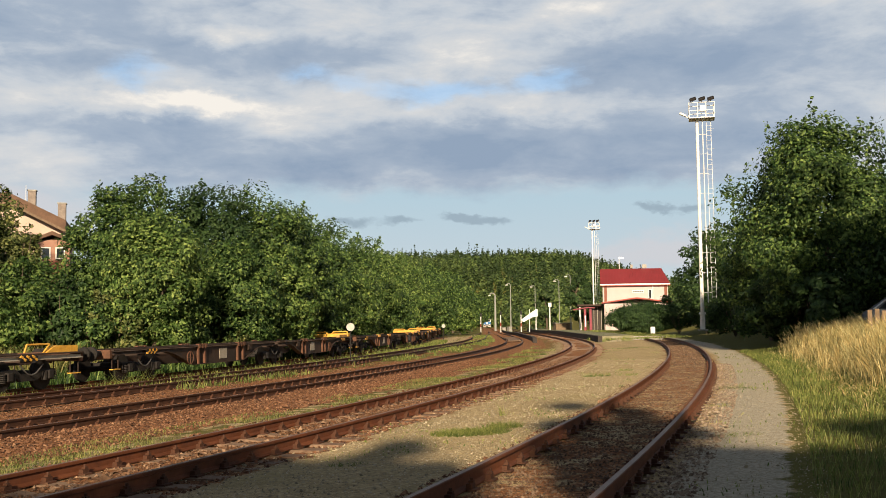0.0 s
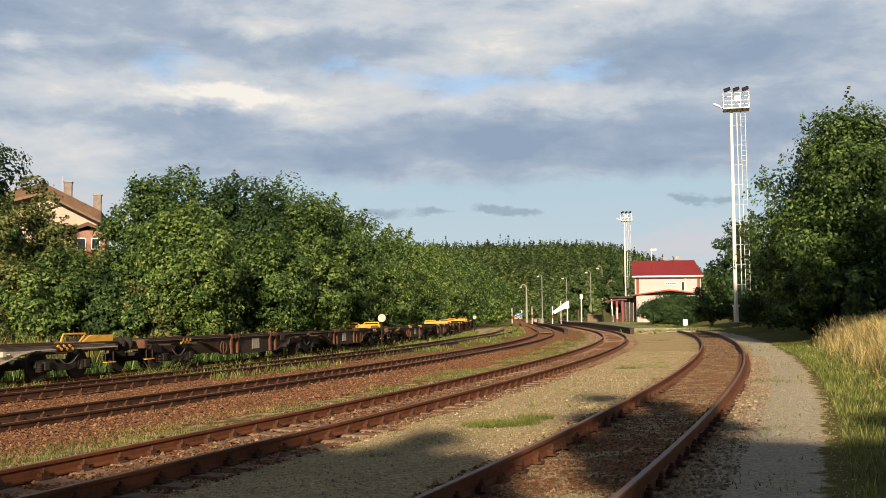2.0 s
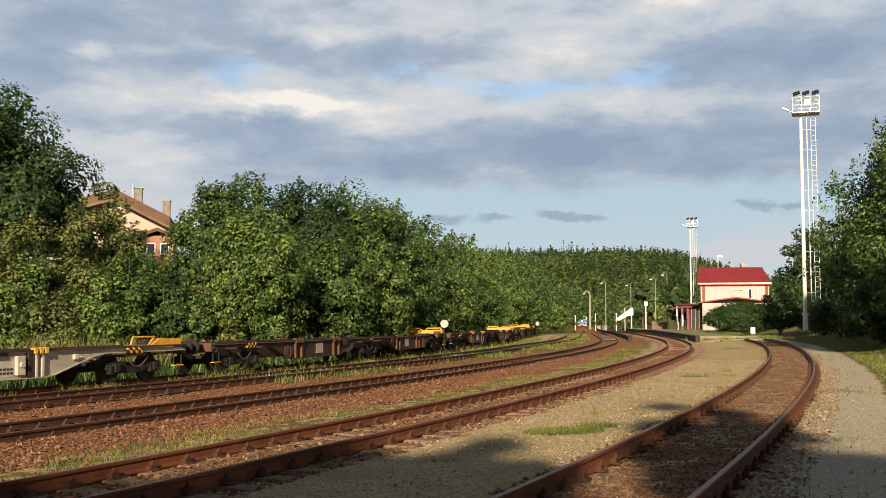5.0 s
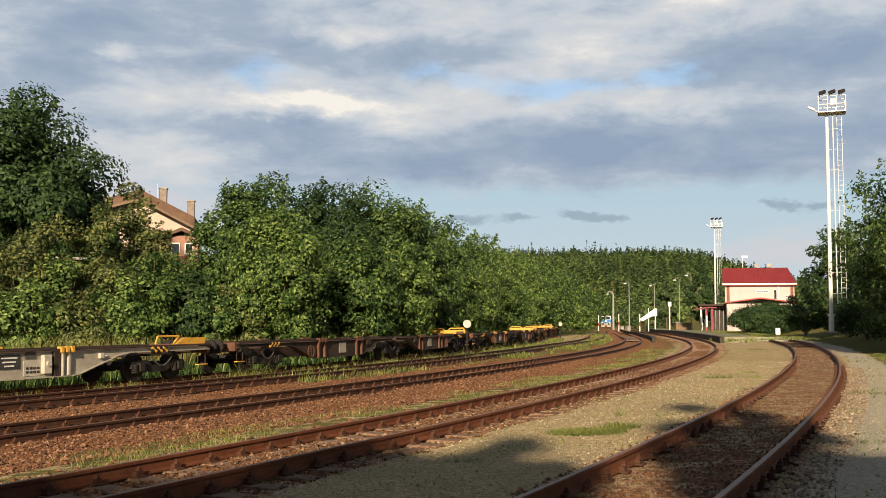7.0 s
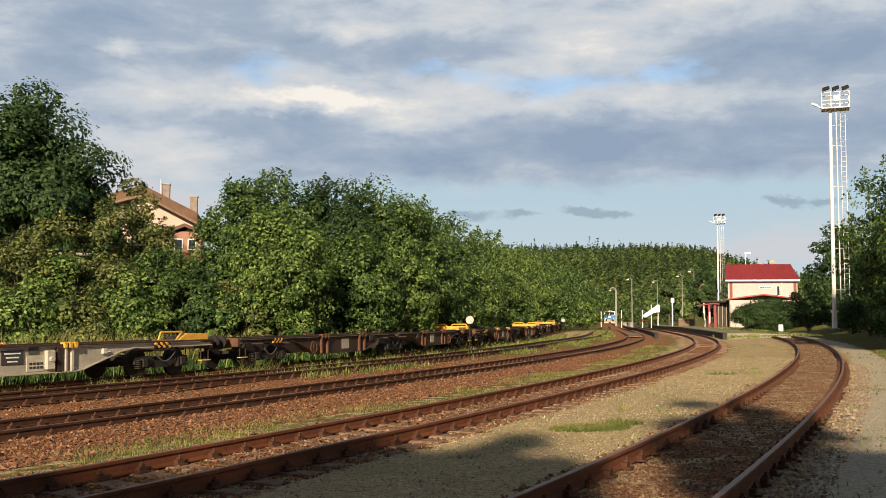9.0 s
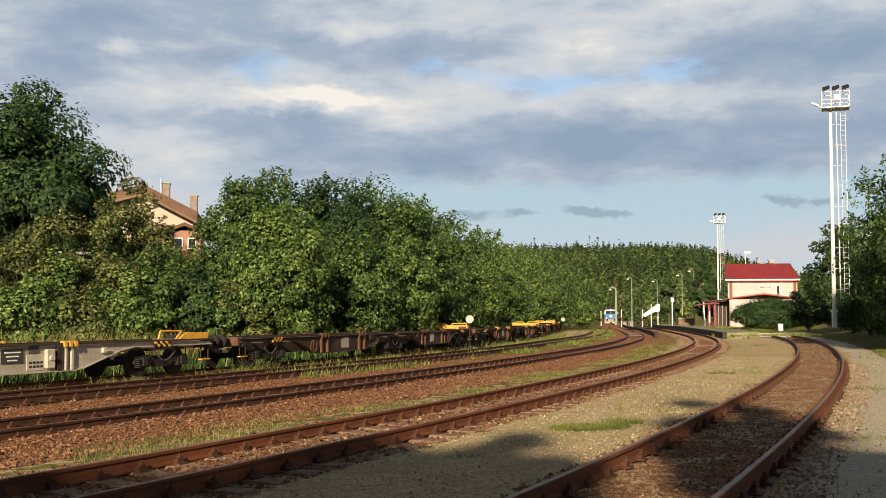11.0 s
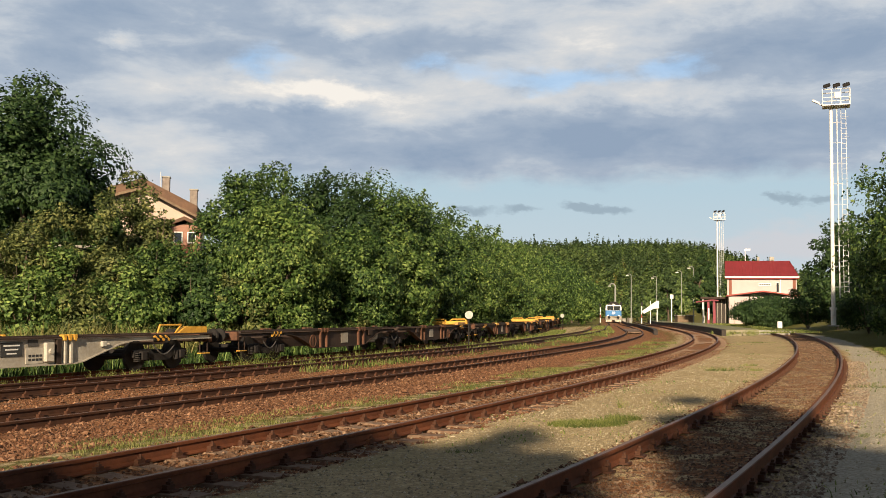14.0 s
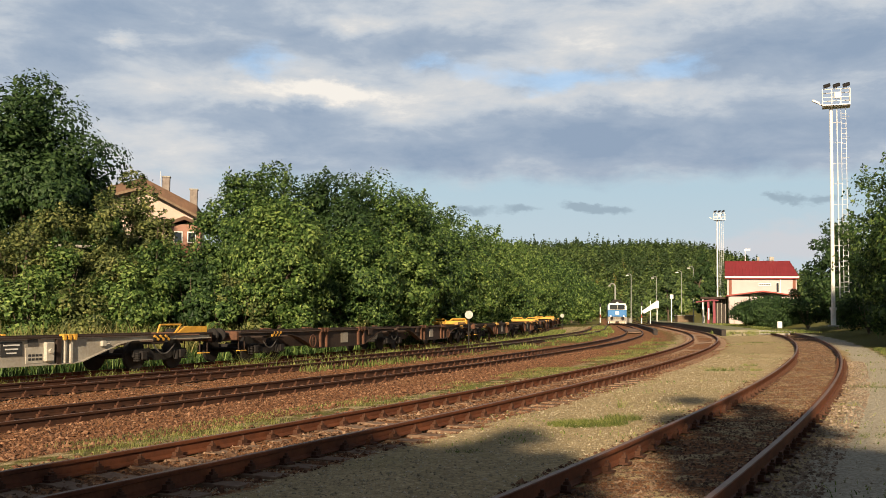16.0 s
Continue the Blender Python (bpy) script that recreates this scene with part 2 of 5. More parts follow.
m_white = painted("white_paint", (0.80, 0.79, 0.76), (0.56, 0.54, 0.50), 2, 0.55, lo=0.2, hi=0.5)
m_galv = painted("galvanised_steel", (0.72, 0.73, 0.74), (0.55, 0.56, 0.58), 2.5, 0.5, 0.1)
m_lampglass = painted("lamp_glass", (0.16, 0.17, 0.18), (0.05, 0.05, 0.06), 5, 0.15)
m_pink = painted("pink_render", (0.56, 0.46, 0.45), (0.47, 0.38, 0.37), 0.8, 0.9)
m_peach = painted("peach_render", (0.58, 0.45, 0.38), (0.46, 0.35, 0.29), 0.9, 0.9)
m_redroof = painted("red_sheet_roof", (0.24, 0.032, 0.038), (0.17, 0.025, 0.028), 0.7, 0.55)
m_redpaint = painted("red_paint", (0.36, 0.075, 0.055), (0.23, 0.045, 0.038), 2, 0.6)
m_magenta = painted("faded_crimson_paint", (0.27, 0.055, 0.075), (0.17, 0.035, 0.05), 2, 0.6)
m_brownroof = painted("brown_tile_roof", (0.17, 0.10, 0.065), (0.09, 0.055, 0.04), 1.2, 0.9)
m_brickred = painted("red_brick", (0.27, 0.11, 0.075), (0.17, 0.07, 0.05), 3, 0.9)
m_disc = painted("disc_paint", (0.50, 0.50, 0.46), (0.32, 0.31, 0.28), 5, 0.6)
m_concrete = painted("concrete", (0.42, 0.40, 0.36), (0.24, 0.22, 0.19), 1.5, 0.95)
m_darkconc = painted("dark_platform_edge", (0.085, 0.07, 0.06), (0.03, 0.026, 0.024), 2, 0.95)
m_blue = painted("loco_blue", (0.045, 0.20, 0.48), (0.035, 0.15, 0.36), 1, 0.4)
m_lblue = painted("loco_pale_grey", (0.66, 0.70, 0.74), (0.52, 0.56, 0.60), 1, 0.4)
m_glass = Mat("window_glass", 0.06, 0, 0.6).color((0.03, 0.035, 0.04)).m
m_plate = painted("data_plate", (0.06, 0.06, 0.06), (0.03, 0.03, 0.03), 3, 0.6)
m_hillsoil = painted("forest_floor", (0.05, 0.06, 0.025), (0.025, 0.03, 0.014), 0.05, 0.95)


def stones(name, tones):
    k = Mat(name, 0.9)
    k.color(k.mix(0.3, k.ramp(k.island(), [(i / (len(tones) - 1), t) for i, t in enumerate(tones)]), k.ramp(k.noise(14), [(0.3, tones[0]), (0.7, tones[-1])])))
    return k.m


m_stone_red = stones("ballast_rusty", [(0.030, 0.012, 0.007), (0.080, 0.032, 0.015), (0.15, 0.062, 0.029), (0.34, 0.19, 0.11)])
m_stone_dark = stones("ballast_oil_stained", [(0.030, 0.014, 0.008), (0.075, 0.034, 0.017), (0.13, 0.062, 0.032), (0.34, 0.22, 0.14)])
m_stone_brown = stones("ballast_brown", [(0.035, 0.020, 0.012), (0.095, 0.052, 0.030), (0.165, 0.095, 0.058), (0.27, 0.19, 0.13)])
m_stone_grey = stones("ballast_grey", [(0.085, 0.055, 0.037), (0.175, 0.12, 0.082), (0.265, 0.192, 0.135), (0.48, 0.39, 0.29)])

m_pebble = stones("yard_pebbles", [(0.12, 0.097, 0.058), (0.28, 0.228, 0.142), (0.42, 0.345, 0.22), (0.66, 0.57, 0.42)])


# ---------------------------------------------------------------- ground shape and the lines of the tracks
def soft_min(y, lim, k=12.0):
    return -k * np.log(np.exp(-np.asarray(y, float) / k) + math.exp(-lim / k))


def gz(x, y):
    """Height of the rail plane."""
    x, y = np.asarray(x, float), np.asarray(y, float)
    return 0.0253 * np.clip(x, -40, 45) - 0.0087 * soft_min(np.maximum(y, -60), 93) - 0.34 * smooth(125, 170, y) - 0.0022 * np.clip(y - 165, 0, 250)


def t3x(y):
    y = np.asarray(y, float)
    near = -14.2562 + 0.520211 * y - 0.00205362 * y**2 + 1.96329e-6 * y**3
    far = 19.19 + 0.148 * (y - 100) + 2.6e-5 * (y - 100) ** 2
    return np.where(y < 100, near, far)


def t2x(y):
    y = np.asarray(y, float)
    near = -8.30814 + 0.54266 * y - 0.00264137 * y**2 + 4.87685e-6 * y**3
    return np.where(y < 100, near, t3x(y) + 5.23)


def t1x(y):
    y = np.asarray(y, float)
    near = -2.83083 + 0.545346 * y - 0.00293195 * y**2 + 1.13246e-5 * y**3
    return np.where(y < 62, near, t2x(y) + 6.06 + 0.03 * np.minimum(y - 62, 60))


def t4x(y):
    y = np.asarray(y, float)
    near = -19.3613 + 0.638694 * y - 0.00483226 * y**2 + 1.87775e-5 * y**3
    return np.where(y < 70, near, t3x(y) - 4.55 + 0.028 * np.clip(y - 70, 0, 90))


def t5x(y):
    y = np.asarray(y, float)
    s = (t4x(y + 0.5) - t4x(y - 0.5))
    return t4x(np.minimum(y, 75)) * 1.0 + np.where(y > 75, t3x(y) - 4.55 - t4x(75.0) - (t3x(75.0) - 4.55 - t4x(75.0)), 0) - 5.4 * np.sqrt(1 + s * s)


LINES = {"T1": t1x, "T2": t2x, "T3": t3x, "T4": t4x, "T5": t5x}
LIFT = {"T1": 0.0, "T2": 0.0, "T3": 0.0, "T4": 0.20, "T5": 0.0}


def smooth(a, b, v):
    u = np.clip((np.asarray(v, float) - a) / (b - a), 0, 1)
    return u * u * (3 - 2 * u)


def bank(x, y):
    """Rise of the ground to the right of the nearest track, and behind the last one."""
    dr = x - t1x(np.clip(y, -20, 400))
    dl = t5x(np.clip(y, 5, 400)) - x
    return 0.65 * smooth(3.0, 8.0, dr) * smooth(-20, 5, y) + 0.5 * smooth(2.5, 8, dl) + 3.0 * smooth(10, 45, dl)


def hill(x, y):
    d = np.hypot(x, y)
    ang = np.degrees(np.arctan2(x, y))
    prof = np.interp(ang, [-180, -60, -30, -5, 0, 4, 9, 13, 15, 18, 22, 27, 40, 180], [20, 24, 33, 44, 47, 49, 49, 49, 46, 31, 18, 12, 12, 16])
    cutting = 1 - (1 - smooth(6, 26, np.abs(x - t3x(np.clip(y, 0, 520))))) * smooth(560, 420, y)
    return prof * smooth(230, 860, d) * cutting


def bumps(x, y, s):
    return 0.5 * np.sin(x * s + 1.3 * np.sin(y * s * 0.7)) + 0.5 * np.sin(y * s * 1.13 + 1.7 * np.sin(x * s * 0.6))


def ground_z(x, y):
    """The ground's surface."""
    x, y = np.asarray(x, float), np.asarray(y, float)
    z = gz(x, y) - 0.19 + bank(x, y) + hill(x, y) + 0.02 * bumps(x, y, 1.1) * smooth(300, 40, np.hypot(x, y))
    yy = np.clip(y, -20, 400)
    # T4's raised bed; a ballast shoulder on the near side of T3
    z = z + 0.20 * np.exp(-((x - t4x(yy)) / 2.3) ** 4)
    z = z + 0.05 * np.exp(-((x - t3x(yy) - 1.3) / 0.9) ** 2)
    return z


def gzs(x, y):
    return float(ground_z(x, y))


# ---------------------------------------------------------------- mesh helpers
def mesh_from(name, verts, faces, mats, smooth_shade=False):
    me = bpy.data.meshes.new(name)
    me.from_pydata(verts.tolist() if hasattr(verts, "tolist") else verts, [], faces.tolist() if hasattr(faces, "tolist") else faces)
    for m in mats if isinstance(mats, (list, tuple)) else [mats]:
        me.materials.append(m)
    if smooth_shade:
        me.polygons.foreach_set("use_smooth", [True] * len(me.polygons))
    me.update()
    return me


def part(name, bm, material, parent=None, label="", m=None, kind=""):
    """Links a bmesh (or a mesh) as one object under a thing or a part."""
    if isinstance(bm, bmesh.types.BMesh):
        me = bpy.data.meshes.new(name)
        bm.to_mesh(me)
        bm.free()
        me.materials.append(material)
    else:
        me = bm
    ob = new(name, me)
    if parent is not None:
        ob.parent = parent
    if m is not None:
        ob.matrix_local = m
    if label:
        tagged(ob, label)
    if kind:
        tagged(ob, kind=kind)
    return ob


def thing(name, label, category, m=None, group="", kind=""):
    ob = new(name)
    if m is not None:
        ob.matrix_world = m
    return tagged(ob, label, category, group, kind)


def box(bm, c, s, bevel=0.0, rot=None):
    r = bmesh.ops.create_cube(bm, size=1)
    mt = Matrix.Translation(c) @ (rot or Matrix()) @ Matrix.Diagonal((*s, 1))
    bmesh.ops.transform(bm, matrix=mt, verts=r["verts"])
    if bevel:
        es = list({e for v in r["verts"] for e in v.link_edges})
        bmesh.ops.bevel(bm, geom=es, offset=bevel, segments=1, affect="EDGES")
    return bm


def boxm(c, s, bevel=0.0, rot=None):
    return box(bmesh.new(), c, s, bevel, rot)


def rod(bm, a, b, r1, r2=None, seg=8):
    a, b = Vector(a), Vector(b)
    d = b - a
    q = d.to_track_quat("Z", "Y").to_matrix().to_4x4()
    bmesh.ops.create_cone(bm, cap_ends=True, segments=seg, radius1=r1, radius2=r1 if r2 is None else r2, depth=d.length,
                          matrix=Matrix.Translation((a + b) / 2) @ q)
    return bm


def rodm(a, b, r1, r2=None, seg=8):
    return rod(bmesh.new(), a, b, r1, r2, seg)


def prism(bm, pts, y0, y1):
    """A polygon in (x, z), drawn out from y0 to y1."""
    lo = [bm.verts.new((x, y0, z)) for x, z in pts]
    hi = [bm.verts.new((x, y1, z)) for x, z in pts]
    n = len(pts)
    bm.faces.new(lo)
    bm.faces.new(hi[::-1])
    for i in range(n):
        bm.faces.new((lo[i], hi[i], hi[(i + 1) % n], lo[(i + 1) % n]))
    bmesh.ops.recalc_face_normals(bm, faces=bm.faces)
    return bm


def ring(bm, c, radius, tube, seg=16, axis="Y"):
    """A ring lying round the given axis."""
    c = Vector(c)
    for i in range(seg):
        a0, a1 = TAU * i / seg, TAU * (i + 1) / seg
        f = (lambda a: c + Vector((math.cos(a) * radius, 0, math.sin(a) * radius)))
        rod(bm, f(a0), f(a1), tube, seg=5)
    return bm


# ---------------------------------------------------------------- ground sheet
def build_ground():
    ang = np.concatenate([np.linspace(-180, -48, 45, endpoint=False), np.linspace(-48, 48, 250, endpoint=False), np.linspace(48, 180, 45, endpoint=False)])
    rad = np.concatenate([[0.4, 1.2, 2.2, 3.2], np.geomspace(4.0, 120, 150), np.geomspace(123, 4500, 55)])
    a, r = np.meshgrid(np.radians(ang), rad)
    x, y = (np.sin(a) * r).ravel(), (np.cos(a) * r).ravel()
    z = ground_z(x, y)
    na, nr = len(ang), len(rad)
    i = np.arange(nr - 1)[:, None] * na + np.arange(na)[None, :]
    j = np.arange(nr - 1)[:, None] * na + (np.arange(na)[None, :] + 1) % na
    faces = np.stack([i, i + na, j + na, j], -1).reshape(-1, 4)
    k = Mat("ground_cover", 0.95, 0, 0.15)
    attr = k.n.new("ShaderNodeVertexColor")
    attr.layer_name = "zones"
    sep = k.n.new("ShaderNodeSeparateColor")
    k.l.new(attr.outputs["Color"], sep.inputs[0])
    fine, mid, big = k.noise(32, 6, 0.65), k.noise(5, 5, 0.6), k.noise(0.6, 4, 0.55)
    speck = k.noise(75, 3, 0.7)
    grit, patch = k.noise(13, 5, 0.7), k.noise(1.6, 4, 0.6)
    gravel = k.mix(0.45, k.ramp(k.cells(26), [(0.0, (0.144, 0.100, 0.044)), (0.45, (0.433, 0.311, 0.151)), (0.85, (0.665, 0.498, 0.263)), (1.0, (0.900, 0.747, 0.457))]),
                   k.ramp(grit, [(0.40, (0.232, 0.162, 0.073)), (0.5, (0.462, 0.336, 0.161)), (0.60, (0.723, 0.536, 0.282))]))
    gravel = k.mix(0.35, gravel, k.ramp(patch, [(0.3, (0.245, 0.174, 0.082)), (0.7, (0.550, 0.411, 0.214))]))
    gravel = k.mix(k.ramp(speck, [(0.55, (0, 0, 0)), (0.70, (0.868, 0.747, 0.583))]), gravel, (0.795, 0.610, 0.369))
    gravel = k.mix(k.ramp(big, [(0.5, (0, 0, 0)), (0.72, (0.650, 0.560, 0.437))]), gravel, k.ramp(fine, [(0.3, (0.173, 0.149, 0.049)), (0.7, (0.433, 0.349, 0.117))]))
    gravel = k.mix(0.3, gravel, k.ramp(grit, [(0.35, (0.24, 0.21, 0.14)), (0.65, (0.44, 0.385, 0.26))]))
    ballast = k.mix(0.45, k.ramp(k.cells(17), [(0.0, (0.075, 0.030, 0.014)), (0.5, (0.25, 0.108, 0.046)), (0.9, (0.40, 0.20, 0.092)), (1.0, (0.56, 0.40, 0.24))]),
                    k.ramp(mid, [(0.3, (0.16, 0.068, 0.030)), (0.7, (0.33, 0.155, 0.072))]))
    grass = k.mix(0.5, k.ramp(fine, [(0.3, (0.053, 0.060, 0.014)), (0.7, (0.180, 0.170, 0.040))]), k.ramp(mid, [(0.3, (0.085, 0.090, 0.020)), (0.7, (0.212, 0.175, 0.052))]))
    path = k.mix(0.5, k.ramp(k.cells(34), [(0.0, (0.26, 0.23, 0.175)), (1.0, (0.64, 0.58, 0.46))]), k.ramp(grit, [(0.3, (0.31, 0.275, 0.205)), (0.7, (0.54, 0.485, 0.375))]))
    rough_edge = k.noise(2.2, 5, 0.65)

    def edge(v):
        s = k.math("ADD", v, k.math("MULTIPLY", k.math("SUBTRACT", rough_edge, 0.5, False), 2.2, False), False)
        return k.ramp(s, [(0.40, (0, 0, 0)), (0.60, (1, 1, 1))])

    c = k.mix(edge(sep.outputs[0]), gravel, ballast)
    c = k.mix(edge(sep.outputs[2]), c, path)
    c = k.mix(edge(sep.outputs[1]), c, grass)
    k.color(c)
    k.bump(fine, 0.9, 0.04)
    me = mesh_from("ground", np.c_[x, y, z], faces.tolist() + [list(range(na))], k.m, True)
    # which cover lies where
    yy = np.clip(y, -20, 400)
    d1, d2, d3, d4, d5 = (x - LINES[t](yy) for t in ("T1", "T2", "T3", "T4", "T5"))
    red = np.maximum.reduce([0.58 * np.exp(-(d1 / 1.3) ** 6), 0.9 * np.exp(-(d2 / 1.5) ** 6), np.exp(-((d3 - 0.9) / 2.9) ** 6),
                             np.exp(-((d4 - 0.7) / 2.4) ** 6), np.exp(-(d5 / 2.0) ** 6)])
    dist = np.hypot(x, y)
    red = red * smooth(430, 380, y)
    green = np.maximum.reduce([smooth(2.25, 2.75, d1) * (y > -30), smooth(2.0, 3.4, -d5), 0.55 * np.exp(-((d2 + 2.3) / 0.7) ** 2) * (y > 6),
                               0.55 * np.exp(-((d4 + 2.6) / 0.8) ** 2), 0.65 * np.exp(-((d3 + 2.7) / 0.9) ** 2) * smooth(24, 34, y), smooth(120, 190, dist) * ((np.abs(d3) > 3) | (y > 400))])
    wayp = np.exp(-((d1 - 1.88) / 0.72) ** 4) * (y > -40)
    ca = me.color_attributes.new("zones", "FLOAT_COLOR", "POINT")
    ca.data.foreach_set("color", np.c_[red, green, wayp, np.ones_like(red)].astype(np.float32).ravel())
    tagged(new("ground", me), "gravel yard with rust-stained ballast, weeds and grass verges", "ground", kind="structure")


build_ground()


# ---------------------------------------------------------------- tracks
def rail_profile():
    """Half-section points (offset, height) of a rail, top at 0, turned once round."""
    return [(-0.07, -0.165), (0.07, -0.165), (0.07, -0.150), (0.014, -0.128), (0.010, -0.048), (0.034, -0.036), (0.036, -0.006),
            (0.026, 0.0), (-0.026, 0.0), (-0.036, -0.006), (-0.034, -0.036), (-0.010, -0.048), (-0.014, -0.128), (-0.07, -0.150)]


def curve_frame(line, y):
    s = float(line(y + 0.25) - line(y - 0.25)) / 0.5
    n = math.hypot(1, s)
    return (s / n, 1 / n)                          # heading


def rail_mesh(name, line, side, ys, lift, rust):
    prof = rail_profile()
    verts, faces, mats = [], [], []
    for y in ys:
        hx, hy = curve_frame(line, y)
        cx, cy = float(line(y)) + side * 0.7525 * hy, y - side * 0.7525 * hx
        z = float(gz(cx, cy)) + lift
        for o, h in prof:
            verts.append((cx + o * hy, cy - o * hx, z + h))
    n = len(prof)
    for i in range(len(ys) - 1):
        for j in range(n):
            a, b = i * n + j, i * n + (j + 1) % n
            faces.append((a, b, b + n, a + n))
            mats.append(1 if j == 7 else 0)
    me = mesh_from(name, verts, faces, [rust, m_railtop])
    me.polygons.foreach_set("material_index", mats)
    return me


def sleeper_mesh():
    bm = bmesh.new()
    prism(bm, [(-1.25, -0.10), (1.25, -0.10), (1.25, 0.03), (0.95, 0.035), (0.55, 0.035), (0.35, 0.015), (-0.35, 0.015), (-0.55, 0.035), (-0.95, 0.035), (-1.25, 0.03)], -0.13, 0.13)
    me = bpy.data.meshes.new("sleeper")
    bm.to_mesh(me)
    bm.free()
    me.materials.append(m_sleeper)
    return me


def fastening_mesh():
    """Base plate with two clips and bolts, for both rails' one seat."""
    bm = bmesh.new()
    box(bm, (0, 0, -0.155), (0.34, 0.15, 0.02))
    for s in (-1, 1):
        box(bm, (s * 0.095, 0, -0.125), (0.06, 0.11, 0.05))
        rod(bm, (s * 0.105, 0, -0.12), (s * 0.105, 0, -0.045), 0.017, seg=6)
        box(bm, (s * 0.105, 0, -0.085), (0.05, 0.05, 0.025))
    me = bpy.data.meshes.new("rail_fastening")
    bm.to_mesh(me)
    bm.free()
    me.materials.append(m_fast)
    return me


SLEEPER, FASTENING = sleeper_mesh(), fastening_mesh()


def joined(name, me, mats, parent, label=""):
    """Many far pieces in one mesh."""
    v0 = np.array([v.co for v in me.vertices])
    f0 = [list(p.vertices) for p in me.polygons]
    vs, fs = [], []
    for i, m in enumerate(mats):
        r = np.array(m)
        vs.append(v0 @ r[:3, :3].T + r[:3, 3])
        fs.extend([[a + i * len(v0) for a in f] for f in f0])
    ob = part(name, mesh_from(name, np.vstack(vs), fs, list(me.materials)), None, parent, label)
    return tagged(ob, kind="stuff")


def build_track(name, line, y0, y1, lift, label, near_sleepers, sink, fast_to, rust=None):
    t = thing("railway_track", label, "track", group="railway tracks")
    ys = list(np.concatenate([np.arange(y0, min(60, y1), 0.6), np.arange(60, y1, 2.5)])) if y1 > 60 else list(np.arange(y0, y1, 0.6))
    for side in (-1, 1):
        part("rail", rail_mesh("rail", line, side, ys, lift, rust or m_rust), None, t, "rusty steel rail")
    y, k, far = y0, 0, []
    while y < min(y1, 120):
        hx, hy = curve_frame(line, y)
        x = float(line(y))
        z = float(gz(x, y)) + lift
        rot = Matrix(((hy, hx, 0), (-hx, hy, 0), (0, 0, 1))).to_4x4()
        tilt = Matrix.Rotation(-0.0253, 4, "Y")
        m = Matrix.Translation((x, y, z - 0.185 - sink)) @ rot @ tilt @ pose(0, 0, 0, 0, 0, random.uniform(-0.6, 0.6))
        if y < near_sleepers and y > 3:
            part("sleeper", SLEEPER, None, t, m=m)
        else:
            far.append(m)
        if 3 < y < fast_to:
            for side in (-1, 1):
                fx, fy = x + side * 0.7525 * hy, y - side * 0.7525 * hx
                part("rail_fastening", FASTENING, None, t, m=Matrix.Translation((fx, fy, float(gz(fx, fy)) + lift)) @ rot)
        y += 0.62 * hy
    if far:
        joined("buried_sleeper", SLEEPER, far, t)
    return t


build_track("T1", t1x, -6, 330, 0, "rusty curved railway track sunk in grey-brown ballast", 30, 0.075, 34)
build_track("T2", t2x, 2, 380, 0, "rusty curved railway track on pale concrete sleepers", 40, 0.022, 60)
build_track("T3", t3x, 6, 430, 0, "rusty railway track on reddish ballast", 40, 0.06, 50, m_rust_dark)
build_track("T4", t4x, 10, 190, 0.20, "rusty siding track overgrown with weeds", 40, 0.07, 45, m_rust_dark)
build_track("T5", t5x, 14, 150, 0, "rusty siding track under parked container wagons", 15, 0.03, 15)


# ---------------------------------------------------------------- plants
def leaf_cloud(pts, out, size, gen, flat=0.5, aspect=0.62):
    """One small bent leaf spray (two triangles) at each point, facing loosely outwards."""
    n = len(pts)
    nor = out + gen.normal(size=(n, 3)) * flat
    nor[:, 2] += 0.25
    nor /= np.linalg.norm(nor, axis=1, keepdims=True) + 1e-9
    t = np.cross(nor, gen.normal(size=(n, 3)))
    t /= np.linalg.norm(t, axis=1, keepdims=True) + 1e-9
    b = np.cross(nor, t)
    s = (size * gen.uniform(0.55, 1.35, n))[:, None]
    v = np.stack([pts - t * s * 0.5, pts + b * s * aspect * 0.5 - nor * s * 0.12, pts + t * s * 0.5, pts - b * s * aspect * 0.5 - nor * s * 0.12], 1).reshape(-1, 3)
    f = (np.arange(n) * 4)[:, None] + np.array([0, 1, 2, 3])[None]
    return v, f


